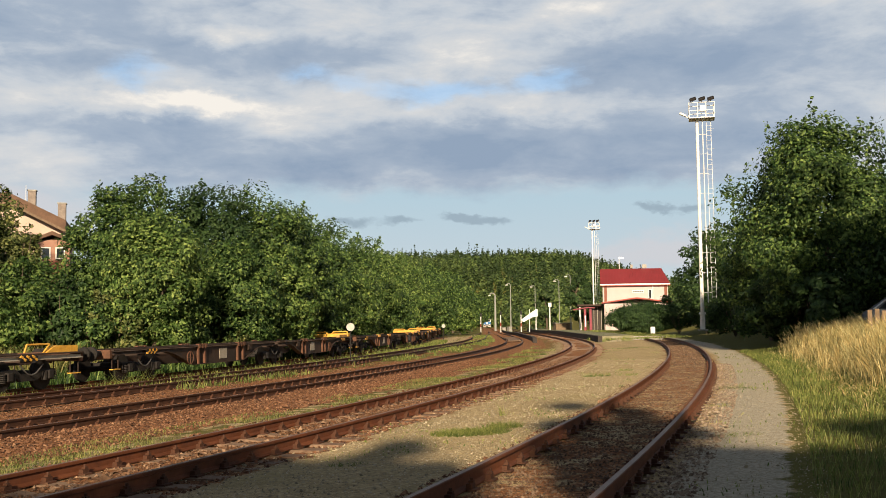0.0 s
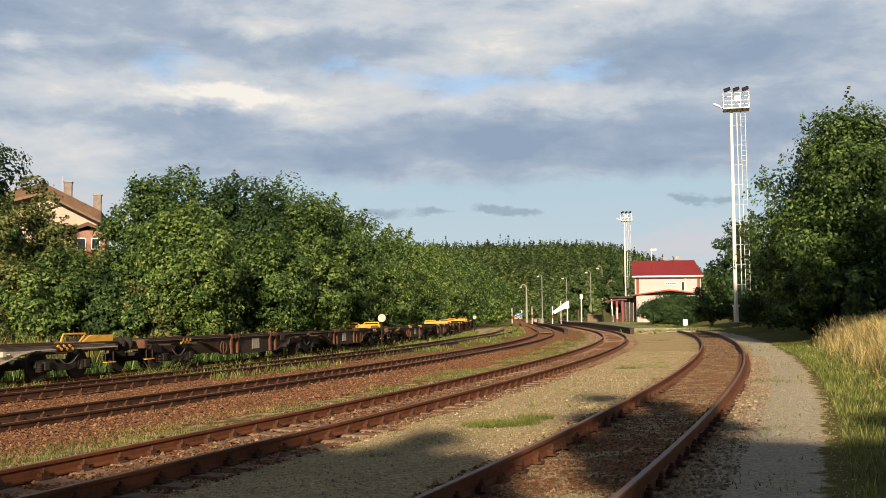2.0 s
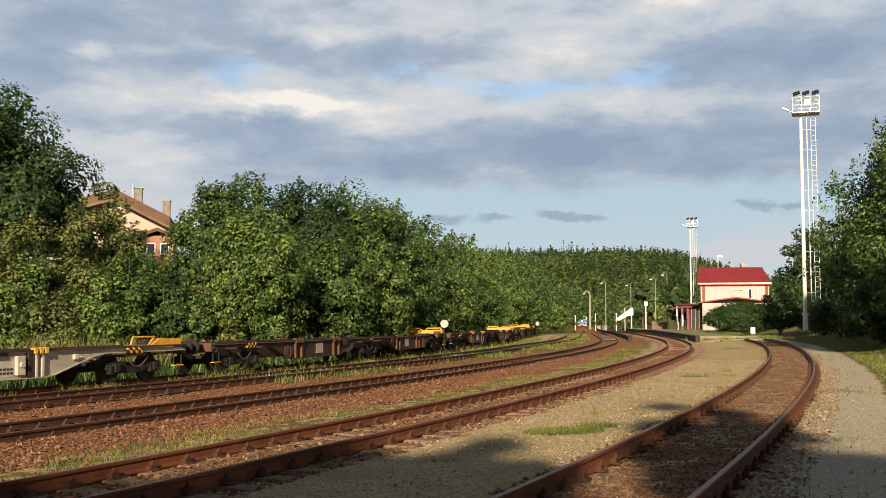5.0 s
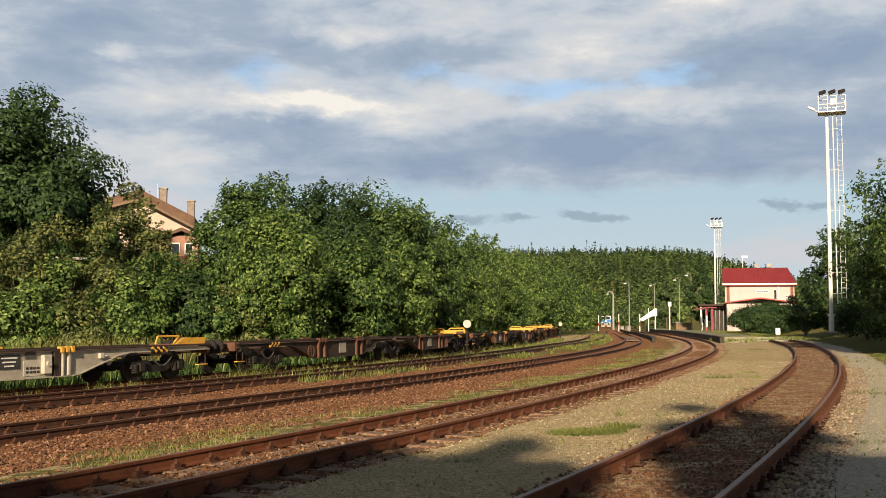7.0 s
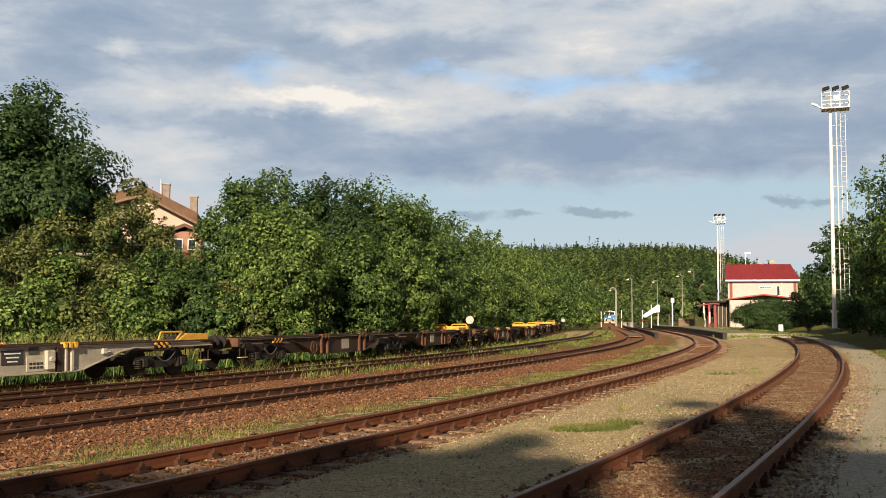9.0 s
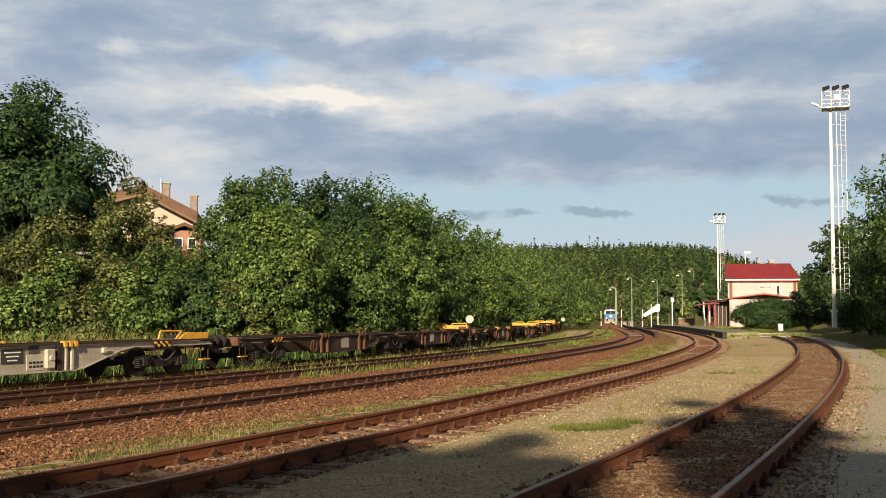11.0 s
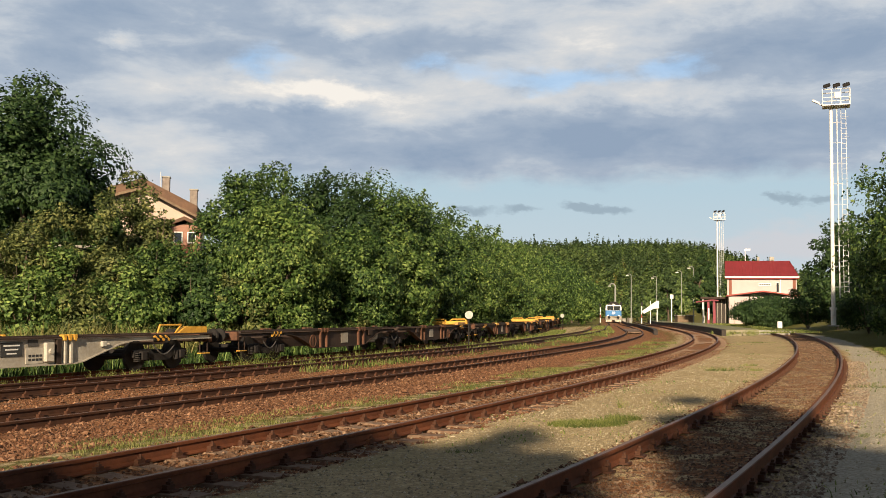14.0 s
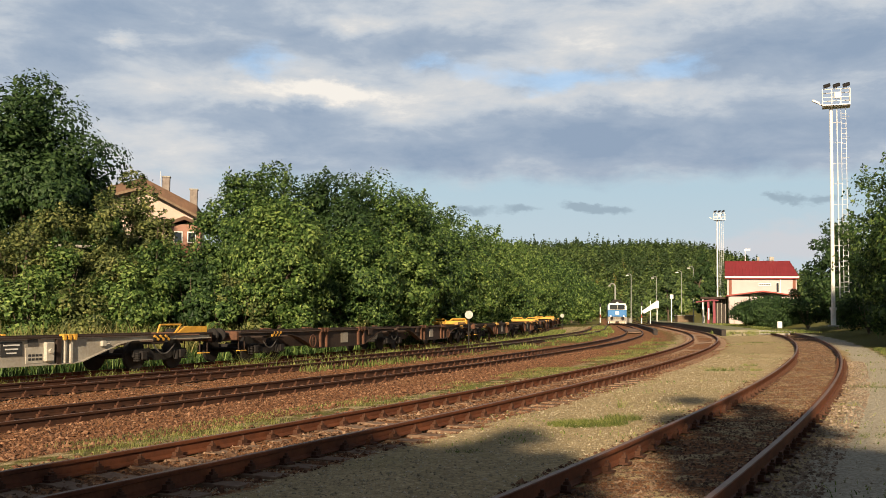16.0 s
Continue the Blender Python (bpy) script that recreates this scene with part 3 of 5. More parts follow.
def crown_points(gen, h0, h1, rx, ry, n, blobs, shape="egg", rag=0.21):
    """Points and outward ways of a crown made of many uneven boughs."""
    hc, hh = (h0 + h1) / 2, (h1 - h0) / 2
    pts, outs = [], []
    per = n // blobs
    for i in range(blobs):
        u = gen.normal(size=3)
        u /= np.linalg.norm(u)
        k = gen.uniform(0.36, 0.98) ** 0.8
        c = np.array([u[0] * rx * k, u[1] * ry * k, u[2] * hh * k])
        if shape == "cone":
            w = 1 - 0.85 * (c[2] + hh) / (2 * hh)
            c[:2] *= w * 1.3
        elif shape == "spire":
            w = 1.25 - 0.72 * (c[2] + hh) / (2 * hh)
            c[:2] *= w
        elif shape == "egg":
            w = 1.0 - 0.22 * max(0, c[2] / hh)
            c[:2] *= w
        r = gen.uniform(0.6, 1.25) * rag * min(rx, hh) * (1.35 if shape != "cone" else 0.9)
        q = gen.normal(size=(per, 3))
        q /= np.linalg.norm(q, axis=1, keepdims=True)
        q[:, 2] *= 0.8
        rr = gen.uniform(0.30, 1.0, per)[:, None] ** 0.5 * r * (1 + 0.07 * gen.normal(size=(per, 1)))
        p = c + q * rr
        pts.append(p)
        outs.append(q * 0.8 + (p - 0) / (np.linalg.norm(p, axis=1, keepdims=True) + 1e-9) * 0.7)
    p, o = np.vstack(pts), np.vstack(outs)
    p[:, 2] += hc
    return p, o


def build_tree(x, y, height, rx, mat, n=9000, size=0.3, seed=0, low=0.12, blobs=42, shape="egg", label="", name="tree", cat="tree", z=None, ry=None, rag=0.0, shoots=0, shoot=0.8):
    gen = np.random.default_rng(seed)
    zb = gzs(x, y) if z is None else z
    t = thing(name, label, cat, Matrix.Translation((x, y, zb - 0.05)), group="trees" if cat == "tree" else "bushes")
    bm = bmesh.new()
    r0 = max(0.06, height * 0.018)
    if cat == "tree":
        p = Vector((0, 0, -0.2))
        for i in range(5):
            q = Vector((gen.normal() * 0.03 * height * (i + 1) / 3, gen.normal() * 0.03 * height * (i + 1) / 3, height * 0.82 * (i + 1) / 5))
            rod(bm, p, q, r0 * (1 - i * 0.18), r0 * (1 - (i + 1) * 0.18), 7)
            if i:
                for _ in range(3):
                    a = gen.uniform(0, TAU)
                    l = rx * gen.uniform(0.3, 0.55) * (1 - 0.14 * i)
                    rod(bm, p, p + Vector((math.cos(a) * l, math.sin(a) * l, l * gen.uniform(0.4, 0.8))), r0 * (0.5 - i * 0.07), 0.015, 5)
            p = q
    else:
        for _ in range(9):
            a = gen.uniform(0, TAU)
            l = rx * gen.uniform(0.2, 0.6)
            rod(bm, (0, 0, -0.1), (math.cos(a) * l, math.sin(a) * l, height * gen.uniform(0.5, 0.85)), 0.035, 0.012, 5)
    part("trunk" if cat == "tree" else "branching_stem", bm, m_bark, t)
    pts, outs = crown_points(gen, height * low, height * 0.97, rx, ry or rx, n, blobs, shape, rag or (0.215 if cat == "tree" else 0.27))
    # a few leafy shoots reach beyond the rest
    if shoots:
        top = pts[np.argsort(-(pts[:, 2] + 0.6 * gen.normal(size=len(pts)) * rx * 0.4))[: len(pts) // 6]]
        for i in range(shoots):
            p0 = top[gen.integers(len(top))]
            way = np.array([p0[0] / rx * 0.5 + gen.normal() * 0.2, p0[1] / rx * 0.5 + gen.normal() * 0.2, 1.0])
            k = gen.uniform(0, 1, 26)[:, None] * shoot * gen.uniform(0.5, 1.1)
            q = p0 + way * k + gen.normal(size=(26, 3)) * 0.13 * (1.2 * shoot - k) / shoot
            pts, outs = np.vstack([pts, q]), np.vstack([outs, gen.normal(size=(26, 3)) + way * 0.3])
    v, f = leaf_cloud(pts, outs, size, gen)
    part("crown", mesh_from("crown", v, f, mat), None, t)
    return t


def at_px_free(ang_deg, d):
    return math.sin(radians(ang_deg)) * d, math.cos(radians(ang_deg)) * d


# the row of trees behind the wagons
L_DEC = "leafy green deciduous tree with a dense uneven crown"
ROW = [  # x, y, height, radius, material, seed, leaves
    (-22.2, 52.5, 15.0, 4.8, m_leaf_dark, 11, 30000), (-20.3, 54.5, 11.6, 2.4, m_leaf_dark, 41, 9000), (-27.5, 56.0, 14.0, 5.0, m_leaf_dark, 12, 8000),
    (-10.8, 52.5, 10.2, 2.5, m_leaf_mid, 13, 13000), (-9.2, 55.5, 11.0, 2.9, m_leaf_mid, 26, 10000),
    (-7.8, 47.5, 7.9, 2.5, m_leaf_light, 14, 10000), (-6.6, 57.0, 10.5, 3.2, m_leaf_dark, 15, 12000),
    (-4.2, 60.0, 10.4, 3.3, m_leaf_mid, 16, 12000), (-2.6, 65.0, 10.3, 3.2, m_leaf_mid, 17, 11000),
    (-4.6, 54.0, 6.8, 2.4, m_leaf_mid, 27, 9000), (-2.6, 58.5, 6.6, 2.3, m_leaf_light, 30, 9000), (-0.9, 74.0, 10.2, 3.5, m_leaf_mid, 18, 10000),
    (-0.6, 68.0, 6.4, 2.4, m_leaf_mid, 31, 8000), (1.4, 84.0, 10.4, 3.8, m_leaf_mid, 19, 9000), (3.4, 96.0, 10.6, 4.2, m_leaf_light, 20, 9000),
    (2.2, 80.0, 6.0, 2.4, m_leaf_light, 33, 7000), (6.6, 113.0, 11.0, 4.5, m_leaf_light, 21, 8000), (6.6, 100.0, 6.0, 2.6, m_leaf_mid, 34, 6000),
    (10.0, 133.0, 11.6, 5.0, m_leaf_light, 22, 8000), (14.6, 152.0, 11.6, 5.0, m_leaf_mid, 23, 7000), (19.0, 174.0, 12.6, 5.6, m_leaf_mid, 24, 7000),
    (15.5, 140.0, 6.0, 3.0, m_leaf_mid, 35, 5000), (27.0, 208.0, 12.6, 6.0, m_leaf_mid, 25, 7000), (24.0, 175.0, 5.0, 3.2, m_leaf_light, 36, 5000),
    (35.5, 250.0, 11.0, 6.5, m_leaf_mid, 28, 6000), (46.0, 310.0, 11.0, 8.0, m_leaf_mid, 29, 6000),
]
for x, y, h, r, m, s, n in ROW:
    z = float(gz(x, y)) + 0.2
    build_tree(x, y, h * (0.95 if y < 56 and s != 11 else 1.0), r * 1.03, m, int(n * (2.1 if y < 80 else 1.1)), (0.185 if s != 11 else 0.25) + 0.0018 * max(0, y - 50), s, 0.0, 150 if s != 11 else 120, label=L_DEC, z=z, rag=0.20 if s != 11 else 0.23, shoots=22 if y < 90 else 8, shoot=0.7 if s != 11 else 0.4)

# shrubs on the slope before the house and along the wagons
SHRUBS = [  # tangent of the bearing, distance, height of the top, radius, leaves, seed
    (-0.420, 45, 6.4, 2.4, m_leaf_olive, 31), (-0.383, 44, 4.4, 1.8, m_leaf_light, 32), (-0.351, 47, 7.0, 2.1, m_leaf_olive, 33), (-0.312, 51, 8.6, 1.7, m_leaf_olive, 34), (-0.330, 49, 6.6, 1.9, m_leaf_mid, 51), (-0.292, 50, 7.0, 1.3, m_leaf_olive, 52), (-0.295, 53, 5.8, 1.4, m_leaf_olive, 28),
    (-0.292, 48, 5.0, 1.8, m_leaf_mid, 35), (-0.318, 43, 3.3, 2.0, m_leaf_light, 36), (-0.360, 42, 2.6, 1.8, m_leaf_olive, 37), (-0.275, 46, 4.4, 1.8, m_leaf_mid, 38),
    (-0.252, 46, 3.7, 1.5, m_leaf_dark, 39), (-0.224, 46, 2.8, 1.4, m_leaf_mid, 40), (-0.200, 46.5, 3.5, 1.4, m_leaf_olive, 41), (-0.411, 41, 3.0, 2.0, m_leaf_light, 42),
    (-0.434, 43, 4.6, 2.0, m_leaf_olive, 43), (-0.335, 47, 4.6, 1.9, m_leaf_olive, 50), (-0.140, 50, 1.9, 1.5, m_leaf_light, 44), (-0.105, 53, 1.9, 1.6, m_leaf_olive, 45),
    (-0.070, 60, 1.8, 1.5, m_leaf_light, 46), (-0.036, 69, 1.8, 1.7, m_leaf_mid, 47), (0.004, 80, 2.0, 2.0, m_leaf_mid, 48), (0.034, 93, 2.2, 2.4, m_leaf_mid, 49)]
for tan, y, top, r, m, s in SHRUBS:
    x = tan * y
    z = float(gz(x, y)) - 0.1
    build_tree(x, y, (top - z) * 1.04, r, m, 9000 if top > 6 else 5200, 0.19, s, 0.0, 34, label="wild shrub with small leaves on the slope behind the sidings", name="shrub", cat="bush", z=z, shoots=8, shoot=0.5)

# to the right of the path
for x, y, h, r, m, s, n, lo in [(23.9, 44.8, 11.4, 4.3, m_leaf_mid, 51, 52000, 0.0), (31.5, 51.0, 10.0, 4.6, m_leaf_dark, 85, 12000, 0.0), (29.0, 42.0, 12.4, 4.6, m_leaf_mid, 52, 20000, 0.0), (23.4, 50.0, 9.4, 3.4, m_leaf_mid, 53, 14000, 0.0),
                               (32.6, 82.0, 9.2, 2.7, m_leaf_dark, 54, 9000, 0.0), (36.0, 76.0, 9.5, 4.5, m_leaf_dark, 55, 8000, 0.0),
                               (29.5, 62.0, 9.0, 3.2, m_leaf_dark, 56, 9000, 0.0), (46.0, 108.0, 9.4, 4.2, m_leaf_dark, 57, 7000, 0.0)]:
    build_tree(x, y, h, r, m, n, 0.19 if s in (51, 52, 53) else 0.30, s, lo, 105, "spire" if s in (51, 52) else "egg", label="tall leafy green tree beside the path", z=float(gz(x, y)) + 0.4, shoots=40 if s in (51, 52) else 14, shoot=1.3 if s in (51, 52) else 0.9)
for x, y, h, r, s in [(22.2, 45.5, 3.6, 2.0, 65), (24.6, 51.5, 4.0, 2.2, 66), (21.6, 41.5, 3.2, 1.8, 67), (26.6, 57.5, 4.0, 2.2, 68), (29.5, 69.0, 4.2, 2.4, 69), (33.0, 90.0, 4.0, 2.8, 70), (25.8, 39.5, 6.2, 3.0, 60), (26.8, 46.5, 7.5, 3.2, 59), (28.6, 44.5, 7.0, 3.0, 58)]:
    build_tree(x, y, h, r, m_leaf_dark, 5000, 0.24, s, 0.0, 30, label="dark dense shrub under the trees", name="shrub", cat="bush", z=float(gz(x, y)) + 0.2)
build_tree(36.1, 112.0, 3.5, 3.3, m_leaf_dark, 30000, 0.22, 61, 0.0, 110, label="broad rounded bush before the station building", name="shrub", cat="bush", z=0.05, ry=2.6, rag=0.42)
build_tree(38.6, 112.5, 3.3, 2.5, m_leaf_dark, 18000, 0.22, 62, 0.0, 70, label="broad rounded bush before the station building", name="shrub", cat="bush", z=0.1, rag=0.42)
build_tree(41.4, 158.0, 12.4, 3.0, m_leaf_dark, 9000, 0.36, 63, 0.03, 90, "cone", label="dark fir tree beside the station building", z=0.1)
build_tree(42.0, 185.0, 11.0, 3.2, m_leaf_fir, 6000, 0.45, 64, 0.03, 44, "cone", label="dark fir tree beside the station building", z=0.1)
build_tree(62.6, 190.0, 13.2, 2.4, m_leaf_dark, 5000, 0.4, 86, 0.1, 50, label="round dark tree behind the station building", z=0.1)
# unseen trees behind the walker, placed to throw long evening shade over near ground
for x, y, h, r, s, n in [(-2.05, -7.0, 8.8, 0.8, 71, 12000), (-1.25, -7.0, 7.3, 0.5, 87, 8000), (1.30, -7.0, 10.8, 1.15, 72, 22000), (0.55, -7.2, 7.6, 0.55, 88, 8000), (-3.3, -7.4, 8.0, 1.9, 74, 16000), (-6.0, -7.6, 7.5, 2.3, 80, 14000), (2.9, -7.2, 7.4, 1.0, 79, 12000),
                         # the two 16 m trees, also unseen, keep sun off the trees on the right
                         (4.5, -7.0, 8.4, 1.0, 75, 10000), (6.5, -6.8, 9.1, 1.4, 73, 12000), (19.8, 21.0, 16.0, 3.5, 76, 15000), (25.5, 25.0, 16.0, 4.0, 77, 14000), (12.5, -7.0, 9.0, 2.8, 78, 8000),
                         # rear row added out of view, to block sky light from the shaded ground
                         (-12.0, -21.0, 11.0, 4.5, 91, 9000), (-4.0, -22.0, 11.5, 4.5, 92, 9000), (4.0, -21.0, 12.0, 4.5, 93, 9000), (12.0, -22.0, 11.5, 4.5, 94, 9000), (20.0, -18.0, 12.0, 5.0, 95, 9000)]:
    build_tree(x, y, h, r, m_leaf_mid, n // 3, 0.6 if y > -15 else 0.8, s, 0.0, 60, label="unseen leafy tree on the bank behind the path, placed for its shade", z=float(gz(x, y)) + 0.2, rag=0.31)


def far_forest():
    """Uneven trees of many heights; firs and broad crowns stand in drifts."""
    gen = np.random.default_rng(90)
    V, F, V2, F2, off, off2 = [], [], [], [], 0, 0
    for i in range(3350):
        a = gen.uniform(0.5, 31)
        d = 235 + 640 * gen.uniform() ** 0.75
        x, y = at_px_free(a, d)
        if i >= 3200:                              # where the line leaves the view between the trees
            y = gen.uniform(426, 560)
            x = float(t3x(min(y, 520))) + gen.uniform(-24, 24)
            d = math.hypot(x, y)
        if abs(x - float(t3x(min(y, 520)))) < 6.5 and y < 425:
            continue
        z = gzs(x, y)
        drift = noise.noise((x * 0.012, y * 0.012, 4.0))
        fir = gen.uniform() < 0.5 + 0.9 * drift + (0.2 if d > 450 else -0.15)
        h = gen.uniform(6.5, 11.5) * (1.12 if d > 800 else 1.0) * (1.35 if gen.uniform() < 0.05 else 1.0)
        n = 95
        if fir:
            k = gen.uniform(0, 1, n) ** 0.6
            ang = gen.uniform(0, TAU, n)
            rr = gen.uniform(1.7, 2.6) * k * gen.uniform(0.6, 1, n)
            p = np.c_[np.cos(ang) * rr, np.sin(ang) * rr, h * 1.15 * (1 - k)]
        else:
            q = gen.normal(size=(n, 3))
            q /= np.linalg.norm(q, axis=1, keepdims=True)
            w = gen.uniform(2.0, 3.6)
            p = q * np.array([w, w, h * 0.46]) * gen.uniform(0.7, 1.08, n)[:, None]
            p[:, 2] += h * 0.5
        o = p - np.array([0, 0, h * 0.4])
        o /= np.linalg.norm(o, axis=1, keepdims=True) + 1e-9
        v, f = leaf_cloud(p + np.array([x, y, z]), o, 0.68 + 0.001 * d, gen, 0.45, 0.8)
        if fir:
            V2.append(v), F2.append(f + off2)
            off2 += len(v)
        else:
            V.append(v), F.append(f + off)
            off += len(v)
    tagged(new("woods", mesh_from("woods", np.vstack(V), np.vstack(F), m_leaf_far)), "mixed green woods covering the far hillside", "woods", kind="stuff")
    tagged(new("fir_woods", mesh_from("fir_woods", np.vstack(V2), np.vstack(F2), m_leaf_fir)), "dark fir trees among the woods of the far hillside", "woods", kind="stuff")


far_forest()


# ---------------------------------------------------------------- container wagons
m_postdark = painted("rubber_grey", (0.10, 0.095, 0.09), (0.05, 0.048, 0.045), 4, 0.8)


def bogie(parent, m):
    b = new("bogie")
    b.parent = parent
    b.matrix_local = m
    for sy in (-1, 1):
        bm = bmesh.new()
        prism(bm, [(-1.25, 0.42), (-1.25, 0.62), (-0.55, 0.66), (-0.3, 0.50), (0.3, 0.50), (0.55, 0.66), (1.25, 0.62), (1.25, 0.42), (0.6, 0.44), (0.35, 0.30), (-0.35, 0.30), (-0.6, 0.44)], sy * 0.98 - 0.06, sy * 0.98 + 0.06)
        part("side_frame", bm, m_iron, b)
        for sx in (-1, 1):
            bm = bmesh.new()
            for k in range(5):
                rod(bm, (sx * 1.12, sy * 1.04, 0.30 + k * 0.055), (sx * 1.12, sy * 1.04, 0.33 + k * 0.055), 0.105, seg=10)
            part("spring", bm, m_iron, b)
            part("spring", rodm((sx * 0.70, sy * 1.04, 0.30), (sx * 0.70, sy * 1.04, 0.58), 0.09, seg=10), m_iron, b)
            bm = boxm((sx * 0.9, sy * 1.08, 0.46), (0.24, 0.16, 0.26), 0.02)
            part("axle_box", bm, m_iron, b)
            bm = rodm((sx * 0.9, sy * 0.69, 0.46), (sx * 0.9, sy * 0.80, 0.46), 0.46, 0.46, 20)
            part("wheel", bm, m_iron, b)
    for sy in (-1, 1):
        bm = bmesh.new()
        pts = [(-0.55 + 0.13 * i, sy * 1.17, 0.78 - 0.30 * math.sin(math.pi * i / 8)) for i in range(9)]
        for p, q in zip(pts, pts[1:]):
            rod(bm, p, q, 0.022, seg=5)
        part("brake_hose", bm, m_postdark, b, "grey rubber brake hose")
    bm = boxm((0, 0, 0.52), (0.4, 1.9, 0.2), 0.02)
    for sx in (-1, 1):
        rod(bm, (sx * 0.9, -0.7, 0.46), (sx * 0.9, 0.7, 0.46), 0.07)
    part("bolster", bm, m_iron, b)
    return b


def half_body(parent, m, grey, seed, bright=False):
    """One half of an articulated wagon: x from the joint (0) to the outer end (13.1)."""
    h = new("body_half")
    h.parent = parent
    h.matrix_local = m
    skin = m_wagon_grey if grey else m_wagon
    for sy in (-1, 1):
        y0 = sy * 1.20
        bm = bmesh.new()
        prism(bm, [(0.15, 1.02), (0.15, 0.94), (1.6, 0.94), (2.1, 0.85), (3.4, 0.42), (3.7, 0.38), (7.6, 0.38), (7.9, 0.42), (9.2, 0.85), (9.7, 0.94), (13.0, 0.94), (13.0, 1.02)], y0 - 0.05, y0 + 0.05)
        part("side_sill", bm, skin, h, "grey side sill" if grey else "rusty brown side sill")
        bm = boxm((6.6, sy * 1.22, 1.075), (12.9, 0.26, 0.05), 0.01)
        part("top_flange", bm, m_wagon, h)
        bm = bmesh.new()
        prism(bm, [(0.15, 0.94), (1.6, 0.94), (2.1, 0.85), (3.4, 0.42), (3.7, 0.38), (7.6, 0.38), (7.9, 0.42), (9.2, 0.85), (9.7, 0.94), (13.0, 0.94),
                   (13.0, 0.91), (9.7, 0.91), (9.2, 0.82), (7.9, 0.39), (7.6, 0.35), (3.7, 0.35), (3.4, 0.39), (2.1, 0.82), (1.6, 0.91), (0.15, 0.91)], sy * 1.20 - 0.12, sy * 1.20 + 0.12)
        part("bottom_flange", bm, skin if grey else m_wagon, h)
        for px, wide, mat in (((3.42, 0.16, m_wagon), (3.62, 0.07, m_wagon_pale), (3.82, 0.09, m_wagon_pale), (7.10, 0.16, m_wagon), (7.30, 0.07, m_wagon_pale), (7.50, 0.09, m_wagon_pale)) if grey
                              else ((3.55, 0.13, m_wagon_rust), (4.05, 0.13, m_wagon_rust), (6.9, 0.13, m_wagon_rust), (7.4, 0.13, m_wagon_rust))):
            bm = boxm((px, sy * 1.28, 0.70), (wide, 0.10, 0.66), 0.012)
            part("stanchion", bm, mat, h, "rust-orange upright" if not grey else "pale upright" if wide < 0.1 else "rusty brown upright")
        for px in ((3.7, 7.40) if grey else (3.8, 7.15)):
            for d in (-0.17, 0.0, 0.17) if grey else (-0.22, 0.02, 0.26):
                wide = 0.13 if grey else 0.20
                bm = box(bmesh.new(), (px + d, sy * 1.31, 1.10), (wide, 0.16, 0.10), 0.015)
                box(bm, (px + d, sy * 1.37, 1.04), (wide - 0.03, 0.05, 0.11), 0.01, Matrix.Rotation(0.25, 4, "Y"))
                part("container_latch", bm, m_yellow if grey else (m_latch if bright else m_wagon_rust), h, "yellow folding latch" if grey else "ochre folding latch" if bright else "rusty folding latch")
        # striped lashing blocks over the bogies
        bm, bm2 = bmesh.new(), bmesh.new()
        for i in range(6):
            for k in range(2):
                box(bm if (i + k) % 2 else bm2, (10.5 + i * 0.11, sy * 1.345, 0.93 + k * 0.08), (0.09, 0.05, 0.07), 0, Matrix.Rotation(0.5, 4, "Y"))
        part("hazard_block", bm, m_yellow, h, "yellow hazard marking")
        part("hazard_block", bm2, m_black, h, "black hazard marking")
        # data plates
        if grey:
            bm = boxm((5.72, sy * 1.262, 0.80), (0.62, 0.014, 0.36))
            plate = part("data_plate", bm, m_plate, h, "black lettered data plate")
            bm = bmesh.new()
            for r in range(3):
                box(bm, (5.72, sy * 1.272, 0.90 - r * 0.10), (0.46 - 0.09 * r, 0.006, 0.035))
            part("lettering", bm, m_white, plate)
            bm = bmesh.new()
            for r in range(2):
                for c in range(4):
                    box(bm, (6.25 + c * 0.11, sy * 1.266, 0.62 - r * 0.1), (0.08, 0.006, 0.06))
            part("lettering", bm, m_plate, h)
            bm = boxm((6.40, sy * 1.256, 0.62), (0.52, 0.012, 0.40))
            part("lettered_panel", bm, m_wagon_pale, h, "pale panel with small lettering")
            bm = boxm((6.34, sy * 1.262, 0.95), (0.30, 0.012, 0.18))
            part("stencil", bm, m_postdark, h, "grey stencilled square")
            bm = boxm((6.80, sy * 1.30, 0.70), (0.26, 0.12, 0.5), 0.02)
            rod(bm, (6.80, sy * 1.36, 0.72), (6.80, sy * 1.42, 0.72), 0.07, seg=8)
            part("brake_panel", bm, m_wagon_pale, h, "pale brake changeover panel")
            bm = boxm((8.6, sy * 1.30, 0.86), (0.16, 0.10, 0.16), 0.02)
            rod(bm, (8.6, sy * 1.30, 0.86), (8.75, sy * 1.36, 0.85), 0.02)
            part("brake_handle", bm, m_wagon_pale, h)
        else:
            bm = boxm((5.3, sy * 1.262, 0.72), (0.62, 0.014, 0.42))
            part("data_plate", bm, m_wagon_grey, h, "pale grey data panel")
            bm = boxm((2.9, sy * 1.29, 0.90), (0.42, 0.09, 0.24), 0.015)
            part("brake_panel", bm, m_wagon, h)
            bm = ring(bmesh.new(), (8.1, sy * 1.34, 0.64), 0.24, 0.02, 14)
            for a in range(4):
                rod(bm, (8.1, sy * 1.34, 0.64), (8.1 + 0.24 * math.cos(a * 1.57), sy * 1.34, 0.64 + 0.24 * math.sin(a * 1.57)), 0.013, seg=5)
            part("brake_wheel", bm, m_wagon_rust, h, "rust-orange hand brake wheel")
